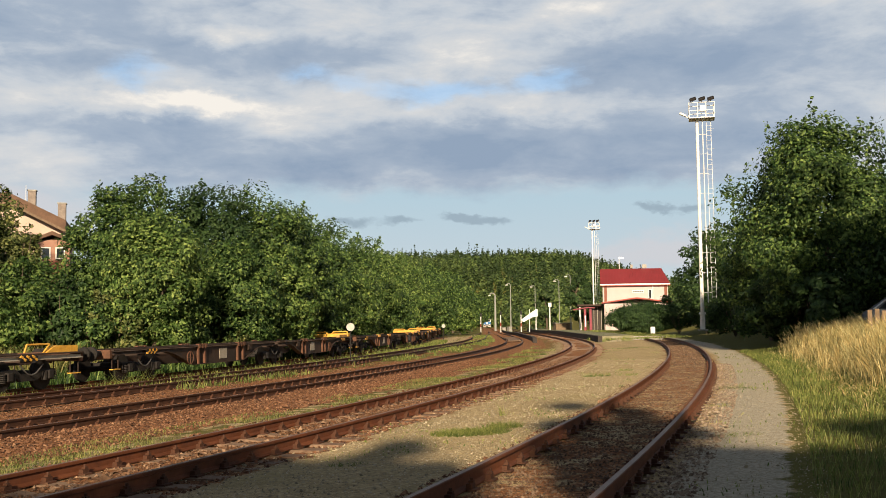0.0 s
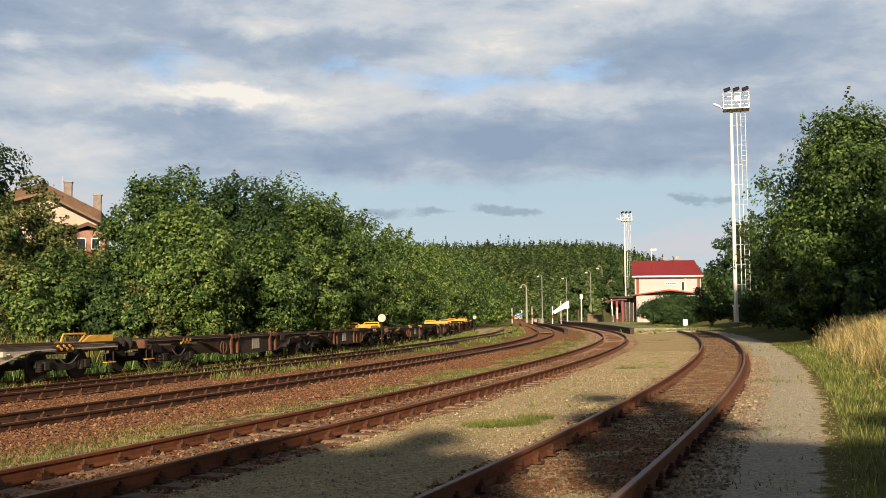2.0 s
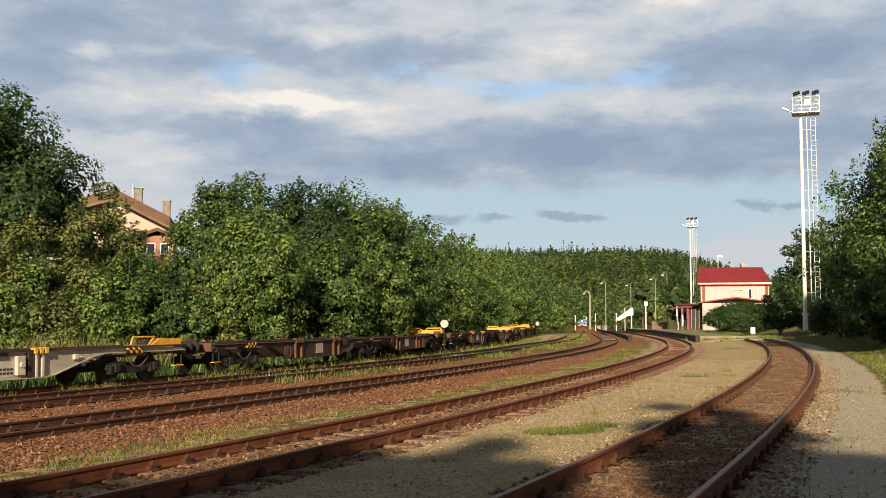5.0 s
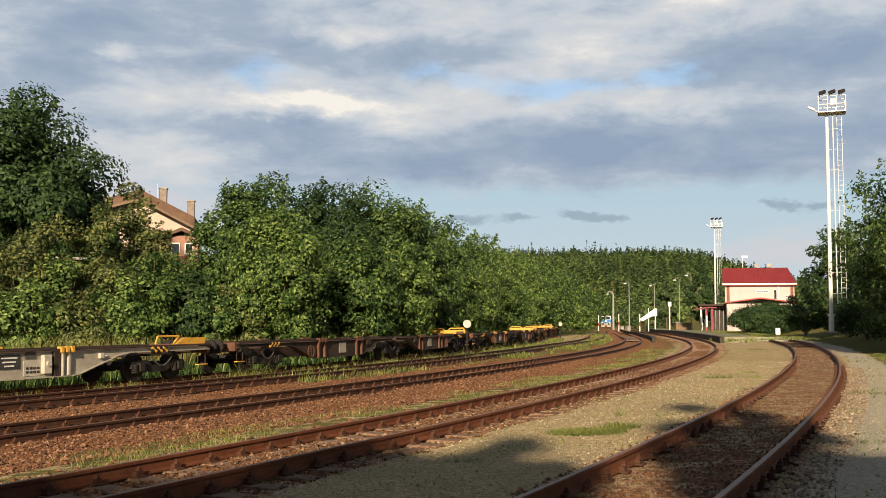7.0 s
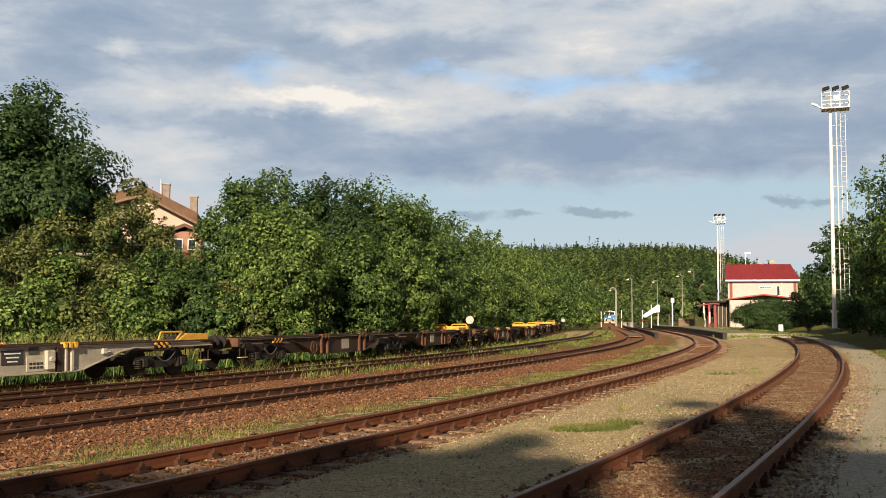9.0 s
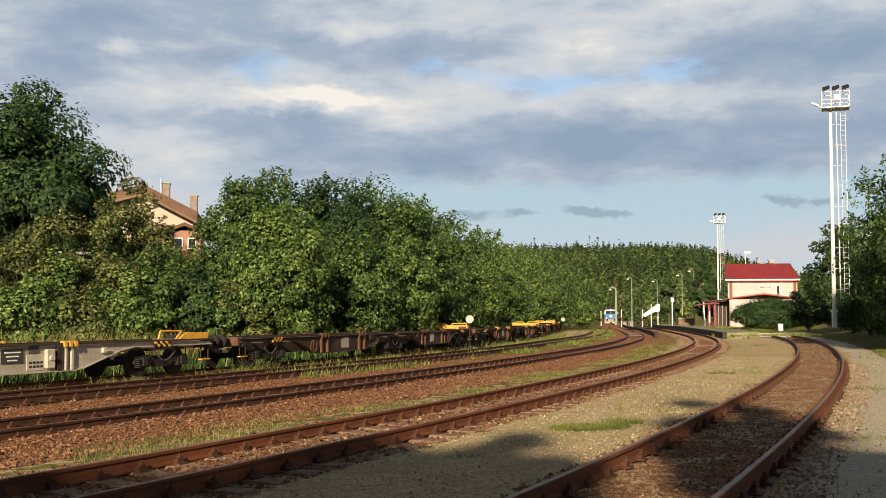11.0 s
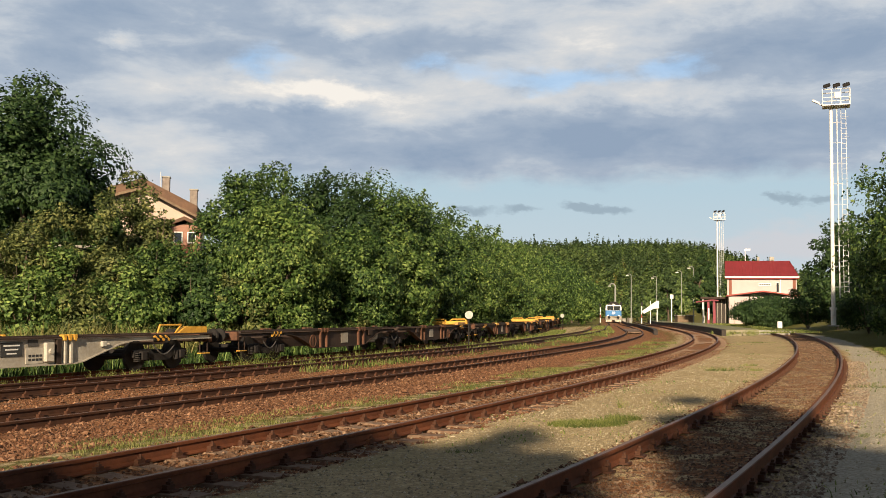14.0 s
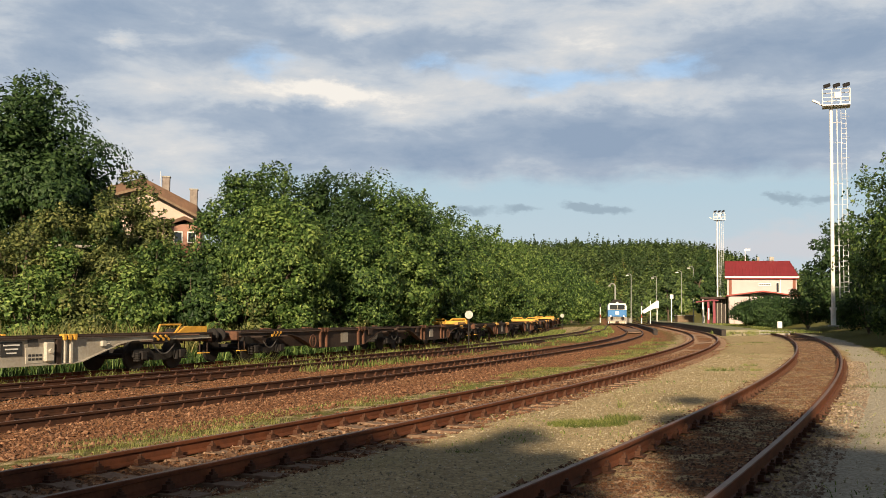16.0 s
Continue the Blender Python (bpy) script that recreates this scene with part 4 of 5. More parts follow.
    for cx in (0.3, 2.4, 3.8, 5.5, 7.2, 9.0, 11.0, 12.85):
        part("cross_member", boxm((cx, 0, 0.93), (0.22, 2.3, 0.18), 0.01), m_wagon, h)
    part("centre_beam", boxm((6.6, 0, 0.88), (12.8, 0.4, 0.26), 0.01), m_wagon, h)
    return h


def end_fittings(w, m, stops, high=False):
    e = new("wagon_end")
    e.parent = w
    e.matrix_local = m
    part("headstock", boxm((13.05, 0, 0.95), (0.16, 2.5, 0.30), 0.02), m_wagon_rust, e, "rust-orange headstock")
    for sy in (-1, 1):
        bm = rodm((13.1, sy * 0.875, 0.98), (13.55, sy * 0.875, 0.98), 0.09, seg=10)
        rod(bm, (13.55, sy * 0.875, 0.98), (13.62, sy * 0.875, 0.98), 0.24, seg=14)
        part("buffer", bm, m_iron, e)
        for px in (12.6, 12.95):
            part("step_hanger", rodm((px, sy * 1.2, 0.95), (px, sy * 1.2, 0.45), 0.02, seg=5), m_wagon, e)
        part("step", boxm((12.78, sy * 1.2, 0.44), (0.42, 0.14, 0.03)), m_yellow, e, "yellow step")
    if not stops:
        return
    if high:
        # a yellow rack across the deck
        bm = bmesh.new()
        for p, q in (((-1.2, 1.15), (-1.1, 1.44)), ((-1.1, 1.44), (-0.25, 1.44)), ((-0.25, 1.44), (-0.1, 1.3)), ((0.1, 1.3), (0.25, 1.44)), ((0.25, 1.44), (1.1, 1.44)), ((1.1, 1.44), (1.2, 1.15))):
            rod(bm, (12.45, p[0], p[1]), (12.45, q[0], q[1]), 0.04, seg=6)
        part("hand_rail", bm, m_yellow, e, "yellow tube hand rail")
        part("folding_stop", boxm((12.45, 0, 1.23), (0.32, 2.45, 0.22), 0.02), m_yellow, e, "yellow folding container stop")
        part("folding_stop", boxm((11.3, -1.1, 1.18), (1.6, 0.22, 0.16), 0.02), m_latch, e, "ochre folding container stop")
        return
    # yellow hand frame and folding box on the deck, on the side of the tracks
    for sy in (-1,):
        bm = bmesh.new()
        for p, q in (((10.75, 1.12), (10.85, 1.36)), ((10.85, 1.36), (11.75, 1.36)), ((11.75, 1.36), (11.5, 1.12))):
            rod(bm, (p[0], sy * 1.2, p[1]), (q[0], sy * 1.2, q[1]), 0.028, seg=6)
        part("hand_rail", bm, m_yellow, e, "yellow tube hand rail")
        bm = bmesh.new()
        prism(bm, [(11.55, 1.105), (12.85, 1.105), (12.85, 1.30), (12.0, 1.31), (11.8, 1.25)], sy * 1.18 - 0.09, sy * 1.18 + 0.09)
        part("folding_stop", bm, m_yellow, e, "yellow folding container stop")


_ys = np.arange(12, 200, 0.1)
_arc = np.concatenate([[0], np.cumsum(np.hypot(np.diff(t5x(_ys)), np.diff(_ys)))])


def on_t5(s):
    y = float(np.interp(s, _arc, _ys))
    x = float(t5x(y))
    return Vector((x, y, float(gz(x, y))))


def chord(sa, sb):
    """Pose with its x along the track from sa to sb, at sa."""
    a, b = on_t5(sa), on_t5(sb)
    d = (b - a).normalized()
    up = Vector((-0.0253, 0, 1)).normalized()
    yv = up.cross(d).normalized()
    return Matrix((d, yv, d.cross(yv))).transposed().to_4x4(), a


def pose_on(sa, sb):
    r, a = chord(sa, sb)
    return Matrix.Translation(a) @ r


def build_wagon(s_mid, grey, seed, label, bright=False):
    w = thing("container_wagon", label, "railway wagon", pose_on(s_mid, s_mid + 1), group="parked container wagons")
    inv = w.matrix_basis.inverted()
    long = Matrix.Diagonal((1.11, 1, 1, 1))
    m_fwd, m_back = inv @ pose_on(s_mid, s_mid + 14.4) @ long, inv @ pose_on(s_mid, s_mid - 14.4) @ long
    half_body(w, m_fwd, grey, seed, bright)
    # the back half looks the other way; chord() keeps z up
    half_body(w, m_back, grey, seed + 1, bright)
    end_fittings(w, m_fwd, True, not grey)
    end_fittings(w, m_back, False)
    for ds in (-12.2, 0.0, 12.2):
        bogie(w, inv @ pose_on(s_mid + ds, s_mid + ds + 0.5))
    return w


S_GAP = float(np.interp(33.7, _ys, _arc))          # coupling between the grey wagon and the brown one
build_wagon(S_GAP - 15.25, True, 1, "parked articulated container wagon with pale grey sides and yellow fittings")
for i in range(4):
    build_wagon(S_GAP + 15.25 + i * 30.5, False, 5 + i, "parked empty articulated container wagon, rusty brown with yellow stops", i > 0)


# ---------------------------------------------------------------- light masts
def build_mast(x, y, z, height, label):
    t = thing("light_mast", label, "light mast", pose(x, y, z, 0, 0, -20), group="yard light masts")
    hp = height - 1.2
    bm = rodm((0, 0, 0.0), (0, 0, 1.1), 0.17, 0.17, 14)
    rod(bm, (0, 0, 1.1), (0, 0, 1.25), 0.24, 0.24, 14)
    rod(bm, (0, 0, 1.25), (0, 0, hp), 0.13, 0.105, 14)
    part("pole", bm, m_white, t, "white steel pole")
    part("base_plate", boxm((0, 0, 0.04), (0.7, 0.7, 0.08), 0.01), m_concrete, t)
    part("cable_duct", rodm((0.42, -0.1, 1.9), (0.36, -0.1, hp), 0.04, 0.04, 8), m_galv, t)
    lad = new("ladder")
    lad.parent = t
    for lx in (0.68, 0.98):
        part("ladder_rail", rodm((lx, 0, 2.2), (lx - 0.06, 0, hp), 0.019, seg=6), m_galv, lad)
    zz = 2.3
    while zz < hp:
        part("rung", rodm((0.67, 0, zz), (0.98, 0, zz), 0.014, seg=5), m_galv, lad)
        zz += 0.34
    for i in range(9):
        zz = 2.6 + i * (hp - 3) / 8.5
        bm = rodm((0.1, 0, zz), (0.70, 0, zz), 0.02, seg=5)
        part("bracket", bm, m_galv, t)
        bm = bmesh.new()
        for a in range(7):
            a0, a1 = -0.4 + a * 0.42, -0.4 + (a + 1) * 0.42
            c = Vector((0.83, -0.05, zz + 0.3))
            f = (lambda q: c + Vector((0.33 * math.sin(q * 1.05 - 1.4), -0.40 * math.cos(q * 1.05 - 1.4), 0)))
            rod(bm, f(a0), f(a1), 0.009, seg=4)
        part("safety_hoop", bm, m_galv, lad)
    # platform with a rail and floodlights
    part("platform", boxm((0.33, 0, hp), (1.75, 1.3, 0.08), 0.01), m_galv, t)
    bm = bmesh.new()
    for zz in (0.5, 1.05):
        for y0 in (-0.62, 0.62):
            rod(bm, (-0.52, y0, hp + zz), (1.18, y0, hp + zz), 0.03, seg=6)
        for x0 in (-0.52, 1.18):
            rod(bm, (x0, -0.62, hp + zz), (x0, 0.62, hp + zz), 0.03, seg=6)
    for x0 in (-0.52, 0.05, 0.61, 1.18):
        for y0 in (-0.62, 0.62):
            rod(bm, (x0, y0, hp), (x0, y0, hp + 1.08), 0.03, seg=6)
    part("guard_rail", bm, m_white, t, "white tube guard rail")
    part("junction_box", boxm((0.42, -0.6, hp + 0.62), (0.42, 0.22, 0.42), 0.03), m_white, t)
    for i, lx in enumerate((-0.25, 0.35, 0.95)):
        fl = part("floodlight", boxm((lx, -0.62, hp + 1.30), (0.46, 0.52, 0.16), 0.04, Matrix.Rotation(0.42, 4, "X") @ Matrix.Rotation(-0.28, 4, "Y")), m_iron, t, "dark floodlight housing")
        part("lens", boxm((lx - 0.03, -0.60, hp + 1.21), (0.38, 0.42, 0.02), 0.005, Matrix.Rotation(0.42, 4, "X") @ Matrix.Rotation(-0.28, 4, "Y")), m_lampglass, fl)
        part("floodlight_arm", rodm((lx, -0.6, hp + 1.02), (lx, -0.55, hp + 1.20), 0.03, seg=6), m_galv, t)
    bm = rodm((-0.5, -0.3, hp + 0.02), (-0.85, -0.4, hp + 0.22), 0.05, seg=6)
    box(bm, (-0.95, -0.42, hp + 0.29), (0.5, 0.22, 0.14), 0.03, Matrix.Rotation(0.45, 4, "Y"))
    part("street_light_arm", bm, m_white, t)
    return t


build_mast(25.9, 66.0, 0.72, 15.9, "tall white steel yard light mast with caged ladder and three floodlights")
build_mast(43.1, 156.0, 0.1, 17.4, "tall white steel yard light mast beside the station building")


# ---------------------------------------------------------------- station building
def window(parent, x, y, z, w, h, name="window"):
    f = part(name, boxm((x, y, z), (w, 0.12, h), 0.01), m_white, parent)
    part("pane", boxm((x, y - 0.05, z), (w - 0.16, 0.06, h - 0.16)), m_glass, f)
    return f


def build_station():
    t = thing("station_building", "two-storey pink station building with a red sheet roof", "station building", pose(42.9, 150, 0.2, 0, 0, -16))
    w, d, eave, ridge = 9.9, 9.0, 6.95, 9.55
    part("wall", boxm((w / 2, d / 2, eave / 2 - 0.2), (w, d, eave + 0.4), 0.02), m_pink, t, "pink rendered walls")
    bm = bmesh.new()
    o = 0.35
    v = [bm.verts.new(p) for p in ((-o, -o, eave), (w + o, -o, eave), (w + o, d + o, eave), (-o, d + o, eave), (-o, d / 2, ridge), (w - 0.7, d / 2, ridge))]
    for f in ((0, 1, 5, 4), (2, 3, 4, 5), (1, 2, 5), (3, 0, 4), (3, 2, 1, 0)):
        bm.faces.new([v[i] for i in f])
    bmesh.ops.recalc_face_normals(bm, faces=bm.faces)
    roof = part("roof", bm, m_redroof, t, "red sheet metal roof")
    for i in range(22):
        x = -0.2 + i * (w + 0.4) / 21
        top = min(x, w - 0.7)
        part("roof_seam", rodm((x, -o, eave + 0.02), (top, d / 2, ridge + 0.02), 0.02, seg=4), m_redroof, roof)
    part("eave_board", boxm((w / 2, -o - 0.02, eave - 0.08), (w + 0.7, 0.06, 0.26)), m_white, t, "white eave board")
    part("gutter", rodm((-o, -o - 0.1, eave - 0.24), (w + o, -o - 0.1, eave - 0.24), 0.08, seg=8), m_redpaint, t)
    for x in (0.45, w - 0.35):
        part("corner_panel", boxm((x, -0.03, eave - 1.55), (0.42, 0.06, 2.7)), m_brickred, t, "red-brown corner panel")
    for x, c in ((4.6, 0.5), (6.6, 0.5)):
        part("chimney", boxm((x, d / 2 + 0.3, ridge + 0.35), (0.40 if x < 5 else 0.7, 0.6, 0.6), 0.03), m_concrete, roof)
    sign = part("name_board", boxm((5.4, -0.04, eave - 1.15), (1.8, 0.06, 0.42), 0.01), m_white, t, "white station name board")
    bm = bmesh.new()
    for i in range(5):
        box(bm, (4.75 + i * 0.32, -0.08, eave - 1.15), (0.22, 0.015, 0.2))
    part("lettering", bm, m_plate, sign)
    window(t, 7.2, -0.03, eave - 1.6, 0.5, 1.5)
    part("drain_pipe", rodm((7.6, -0.12, 0), (7.6, -0.12, eave - 0.2), 0.07, seg=8), m_white, t)
    # front extension with a shallow red-edged gable roof
    part("extension_wall", boxm((5.0, -2.0, 1.9), (9.6, 4.0, 4.0), 0.02), m_pink, t, "pink rendered extension")
    bm = bmesh.new()
    prism(bm, [(-0.2, 3.9), (5.0, 4.6), (10.3, 3.9), (10.3, 4.08), (5.0, 4.8), (-0.2, 4.08)], -4.3, 0.0)
    part("extension_roof", bm, m_redpaint, t, "low red-edged gable roof")
    for x in (1.6, 3.4, 7.8):
        window(t, x, -4.02, 1.9, 0.9, 1.4)
    for x in (0.35, 1.0):
        part("wall_pipe", rodm((x, -4.06, 0), (x, -4.06, 3.3), 0.05, seg=6), m_concrete, t)
    # covered porch at the platform side
    part("porch_roof", boxm((-1.9, 0.5, 3.7), (3.9, 7.0, 0.3), 0.03), m_wagon, t, "dark flat porch roof")
    for y in (-2.6, 0.5, 3.4):
        part("porch_post", boxm((-3.5, y, 1.7), (0.18, 0.18, 3.6), 0.01), m_white, t)
    # the porch's shade is put into this wall's dark colour
    part("porch_wall", boxm((-1.1, 1.2, 1.7), (2.1, 5.4, 3.6)), m_darkconc, t, "boarded porch wall, coloured dark for the shade under the roof")
    for i in range(4):
        part("porch_board", boxm((-1.95 + i * 0.56, -1.53, 1.7), (0.07, 0.06, 3.4)), m_concrete, t)
    bm = rodm((2.7, d / 2, ridge - 0.1), (2.7, d / 2, ridge + 1.9), 0.05, seg=6)
    box(bm, (3.0, d / 2, ridge + 1.75), (0.9, 0.1, 0.3))
    part("aerial", bm, m_white, roof, "white roof aerial")
    return t


build_station()


def build_shelter():
    t = thing("platform_shelter", "faded crimson steel shelter on the station platform", "shelter", pose(38.1, 143, 0.15, 0, 0, -16))
    bm = bmesh.new()
    prism(bm, [(-1.6, 2.95), (0.6, 3.25), (1.5, 3.2), (1.5, 3.35), (0.6, 3.42), (-1.6, 3.1)], -2.2, 2.2)
    part("roof", bm, m_magenta, t)
    for x in (0.1, 0.9):
        for y in (-1.9, 1.9):
            part("post", boxm((x, y, 1.55), (0.32, 0.22, 3.2), 0.02), m_magenta, t)
    part("back_panel", boxm((0.9, 0, 1.4), (0.08, 3.6, 2.2)), m_magenta, t)
    part("ticket_box", boxm((0.15, -2.1, 1.35), (0.2, 0.06, 1.6), 0.01), m_white, t)


build_shelter()


# ---------------------------------------------------------------- house on the slope
m_chimney = painted("chimney_brick", (0.30, 0.25, 0.22), (0.17, 0.14, 0.12), 4, 0.9)


m_baybrick = painted("pinkish_brick", (0.40, 0.23, 0.17), (0.28, 0.15, 0.11), 3, 0.9)


def build_house():
    # the gable looks at the tracks; x runs along it from below the ridge
    t = thing("house", "peach rendered house with a brown tiled gable roof and two chimneys", "house", pose(-21.2, 70.0, 0, 0, 0, 10))
    d = 9.0
    bm = bmesh.new()
    prism(bm, [(-4.6, 1.0), (3.7, 1.0), (3.7, 8.1), (0, 10.0), (-4.6, 8.5)], 0, d)
    part("wall", bm, m_peach, t, "peach rendered walls")
    bm = bmesh.new()
    prism(bm, [(-5.2, 8.3), (0, 9.8), (3.75, 7.88), (3.75, 8.63), (0, 10.5), (-5.2, 8.95)], -0.7, d + 0.6)
    roof = part("roof", bm, m_brownroof, t, "brown tiled roof")
    bm = bmesh.new()
    prism(bm, [(-5.2, 8.2), (0, 9.7), (3.75, 7.78), (3.75, 7.95), (0, 9.88), (-5.2, 8.38)], -0.78, -0.70)
    part("barge_board", bm, m_wood, roof)
    for x, y, z in ((1.35, 1.6, 10.2), (3.35, 1.2, 9.3)):
        ch = part("chimney", boxm((x, y, z), (0.52, 0.6, 1.3), 0.02), m_chimney, roof)
        part("chimney_cap", boxm((x, y, z + 0.68), (0.62, 0.7, 0.09), 0.01), m_concrete, ch)
    part("aerial", rodm((1.0, 1.0, 9.8), (1.0, 1.0, 11.2), 0.02, seg=5), m_galv, roof)
    # bay with its own little roof
    part("bay_wall", boxm((3.1, -0.9, 4.2), (2.0, 1.8, 6.0), 0.02), m_baybrick, t, "pinkish brick bay")
    bm = bmesh.new()
    prism(bm, [(1.7, 7.0), (3.0, 7.5), (4.3, 7.0), (4.3, 7.2), (3.0, 7.75), (1.7, 7.2)], -2.2, 0.0)
    part("bay_roof", bm, m_brownroof, t)
    part("bay_panel", boxm((3.2, -1.83, 5.3), (1.3, 0.06, 1.0)), m_brickred, t, "red-brown panel")
    for x in (2.6, 3.5):
        window(t, x, -1.82, 6.3, 0.6, 0.8)


build_house()


def build_carport():
    t = thing("carport", "small open flat-roofed shed on white posts", "shed", pose(-19.4, 50.0, 2.0, 0, 0, 25))
    part("roof", boxm((1.6, 1.2, 2.45), (4.2, 3.0, 0.14), 0.02), m_concrete, t)
    for x in (-0.2, 3.4):
        for y in (0, 2.4):
            part("post", boxm((x, y, 1.2), (0.14, 0.14, 2.5), 0.01), m_white, t)


build_carport()


# ---------------------------------------------------------------- platforms and small fixtures
def strip_along(name, line, off0, off1, y0, y1, lift, thick, mat, parent, label=""):
    """A slab that follows a track, between two offsets from its centre."""
    vs, fs = [], []
    ys = np.linspace(y0, y1, max(2, int((y1 - y0) / 3)))
    for y in ys:
        hx, hy = curve_frame(line, y)
        for o, dz in ((off0, 0), (off1, 0), (off1, -thick), (off0, -thick)):
            x, yy = float(line(y)) + o * hy, y - o * hx
            vs.append((x, yy, float(gz(x, yy)) + lift + dz))
    n = len(ys)
    for i in range(n - 1):
        for j in range(4):
            a, b = i * 4 + j, i * 4 + (j + 1) % 4
            fs.append((a, b, b + 4, a + 4))
    fs += [(3, 2, 1, 0), tuple(4 * (n - 1) + k for k in range(4))]
    return part(name, mesh_from(name, vs, fs, mat), None, parent, label)


def build_platform(line, y0, y1, off, width, rise, label):
    t = thing("platform", label, "platform", group="station platforms", kind="structure")
    strip_along("edge_wall", line, off, off + 0.35, y0, y1, rise, rise + 0.42, m_darkconc, t, "dark weathered edge wall")
    if width > 1:
        strip_along("surface", line, off + 0.36, off + width, y0 + 0.3, y1, rise - 0.01, rise + 0.3, m_platform, t, "grassy gravel surface")


k = Mat("platform_surface", 0.95)
k.color(k.mix(k.ramp(k.noise(0.9), [(0.4, (0, 0, 0)), (0.6, (1, 1, 1))]), k.ramp(k.noise(18), [(0.3, (0.16, 0.14, 0.09)), (0.7, (0.33, 0.30, 0.22))]),
              k.ramp(k.noise(20), [(0.3, (0.07, 0.10, 0.025)), (0.7, (0.19, 0.20, 0.07))])))
m_platform = k.m
build_platform(t2x, 80, 200, 1.65, 2.9, 0.30, "low railway platform with a dark edge and grassy top beside the track")
build_platform(t3x, 86, 200, 1.65, 0.4, 0.24, "low dark platform edge wall between two tracks")

# planks of the foot crossing
t = thing("foot_crossing", "pale timber boards laid between the rails", "crossing", kind="structure")
for i in range(5):
    strip_along("plank", t3x, -0.62 + i * 0.25, -0.40 + i * 0.25, 92, 112, 0.0, 0.08, m_sleeper, t)


m_postgrey = painted("post_grey", (0.34, 0.35, 0.33), (0.22, 0.23, 0.21), 2, 0.7)


def lamp_post(x, y, z, h, r=0.07, hook=0.9, label="slim grey platform lamp post with a curved arm", head=m_white, body=m_galv):
    t = thing("lamp_post", label, "lamp post", pose(x, y, z, 0, 0, 0), group="platform lamp posts")
    bm = rodm((0, 0, -0.2), (0, 0, h - hook * 0.5), r * 1.3, r * 0.8, 8)
    for i in range(5):
        a0, a1 = math.pi * i / 6, math.pi * (i + 1) / 6
        c = Vector((-hook * 0.5, 0, h - hook * 0.5))
        f = (lambda a: c + Vector((hook * 0.5 * math.cos(a), 0, hook * 0.5 * math.sin(a))))
        rod(bm, f(a0), f(a1), r * 0.7, seg=6)
    part("post", bm, body, t)
    part("lamp_head", boxm((-hook * 0.95, 0, h - hook * 0.42), (0.5, 0.26, 0.16), 0.04), head, t)
    return t


def spot(px, d):
    """A place d metres ahead on the bearing of that tangent."""
    return px * d, d


for tan, d, h, r in ((0.1735, 215, 8.2, 0.20), (0.1895, 190, 9.3, 0.085), (0.2150, 185, 8.6, 0.07), (0.2400, 170, 9.0, 0.065), (0.2520, 165, 9.5, 0.07)):
    x, y = spot(tan, d)
    lamp_post(x, y, float(gz(x, y)), h, r, 0.8 if r < 0.2 else 1.3, body=m_postgrey)


def signal_post(tan, d, h, label, kind_name="signal_post"):
    x, y = spot(tan, d)
    t = thing(kind_name, label, "railway signal", pose(x, y, float(gz(x, y))), group="signals")
    bm = rodm((0, 0, -0.2), (0, 0, h), 0.09, 0.08, 8)
    part("post", bm, m_white, t)
    part("red_band", rodm((0, 0, h * 0.3), (0, 0, h * 0.5), 0.1, 0.1, 8), m_redpaint, t)
    part("head", boxm((0, -0.08, h + 0.25), (0.36, 0.22, 0.7), 0.04), m_black, t)
    return t


signal_post(0.1585, 200, 3.2, "white and red banded signal post beside the track")
signal_post(0.1790, 195, 3.4, "white and red banded signal post beside the track")
signal_post(0.2000, 175, 3.2, "white and red banded signal post beside the track")
x, y = spot(0.2300, 160)
t = thing("square_sign", "white square sign on a white post", "sign", pose(x, y, float(gz(x, y))), group="signals")
part("post", rodm((0, 0, -0.2), (0, 0, 4.2), 0.1, 0.1, 8), m_white, t)
part("panel", boxm((0, -0.12, 4.4), (0.55, 0.08, 0.7), 0.02), m_white, t)

x, y = spot(0.2085, 175)
t = thing("sloping_board", "white slanting roofed board standing on two posts", "notice board", pose(x, y, float(gz(x, y)) + 0.1), group="signals")
bm = bmesh.new()
prism(bm, [(-1.5, 2.0), (1.2, 3.9), (1.5, 3.9), (1.5, 2.6), (0.6, 2.5), (-1.1, 1.6)], -0.2, 0.2)
part("board", bm, m_white, t)
for xx in (0.1, 1.3):
    part("post", rodm((xx, 0.25, -0.3), (xx, 0.25, 3.9), 0.07, seg=8), m_white, t)
x, y = spot(0.2430, 168)
t = thing("hut", "low brown shed beside the platform", "shed", pose(x, y, float(gz(x, y))))
part("wall", boxm((0, 0, 0.6), (2.8, 2.0, 1.4), 0.03), m_wood, t)
part("roof", boxm((0, 0, 1.36), (3.1, 2.3, 0.12), 0.02), m_concrete, t)
for tan, d, s in ((0.1880, 200, (0.9, 0.7, 0.9)), (0.1820, 205, (0.7, 0.5, 0.8))):
    x, y = spot(tan, d)
    t = thing("equipment_cabinet", "pale grey equipment cabinet beside the track", "cabinet", pose(x, y, float(gz(x, y)), 0, 0, 12), group="cabinets")
    part("body", boxm((0, 0, s[2] / 2 - 0.1), s, 0.05), m_concrete, t)
    part("lid", boxm((0, 0, s[2] - 0.06), (s[0] + 0.1, s[1] + 0.1, 0.08), 0.02), m_concrete, t)


def disc_sign(x, y, h, r, label):
    t = thing("disc_sign", label, "railway sign", pose(x, y, float(gz(x, y))), group="signals")
    part("post", rodm((0, 0, -0.3), (0, 0, h), 0.04, seg=8), m_iron, t)
    part("disc", rodm((0, -0.07, h), (0, -0.04, h), r, r, 24), m_disc, t)


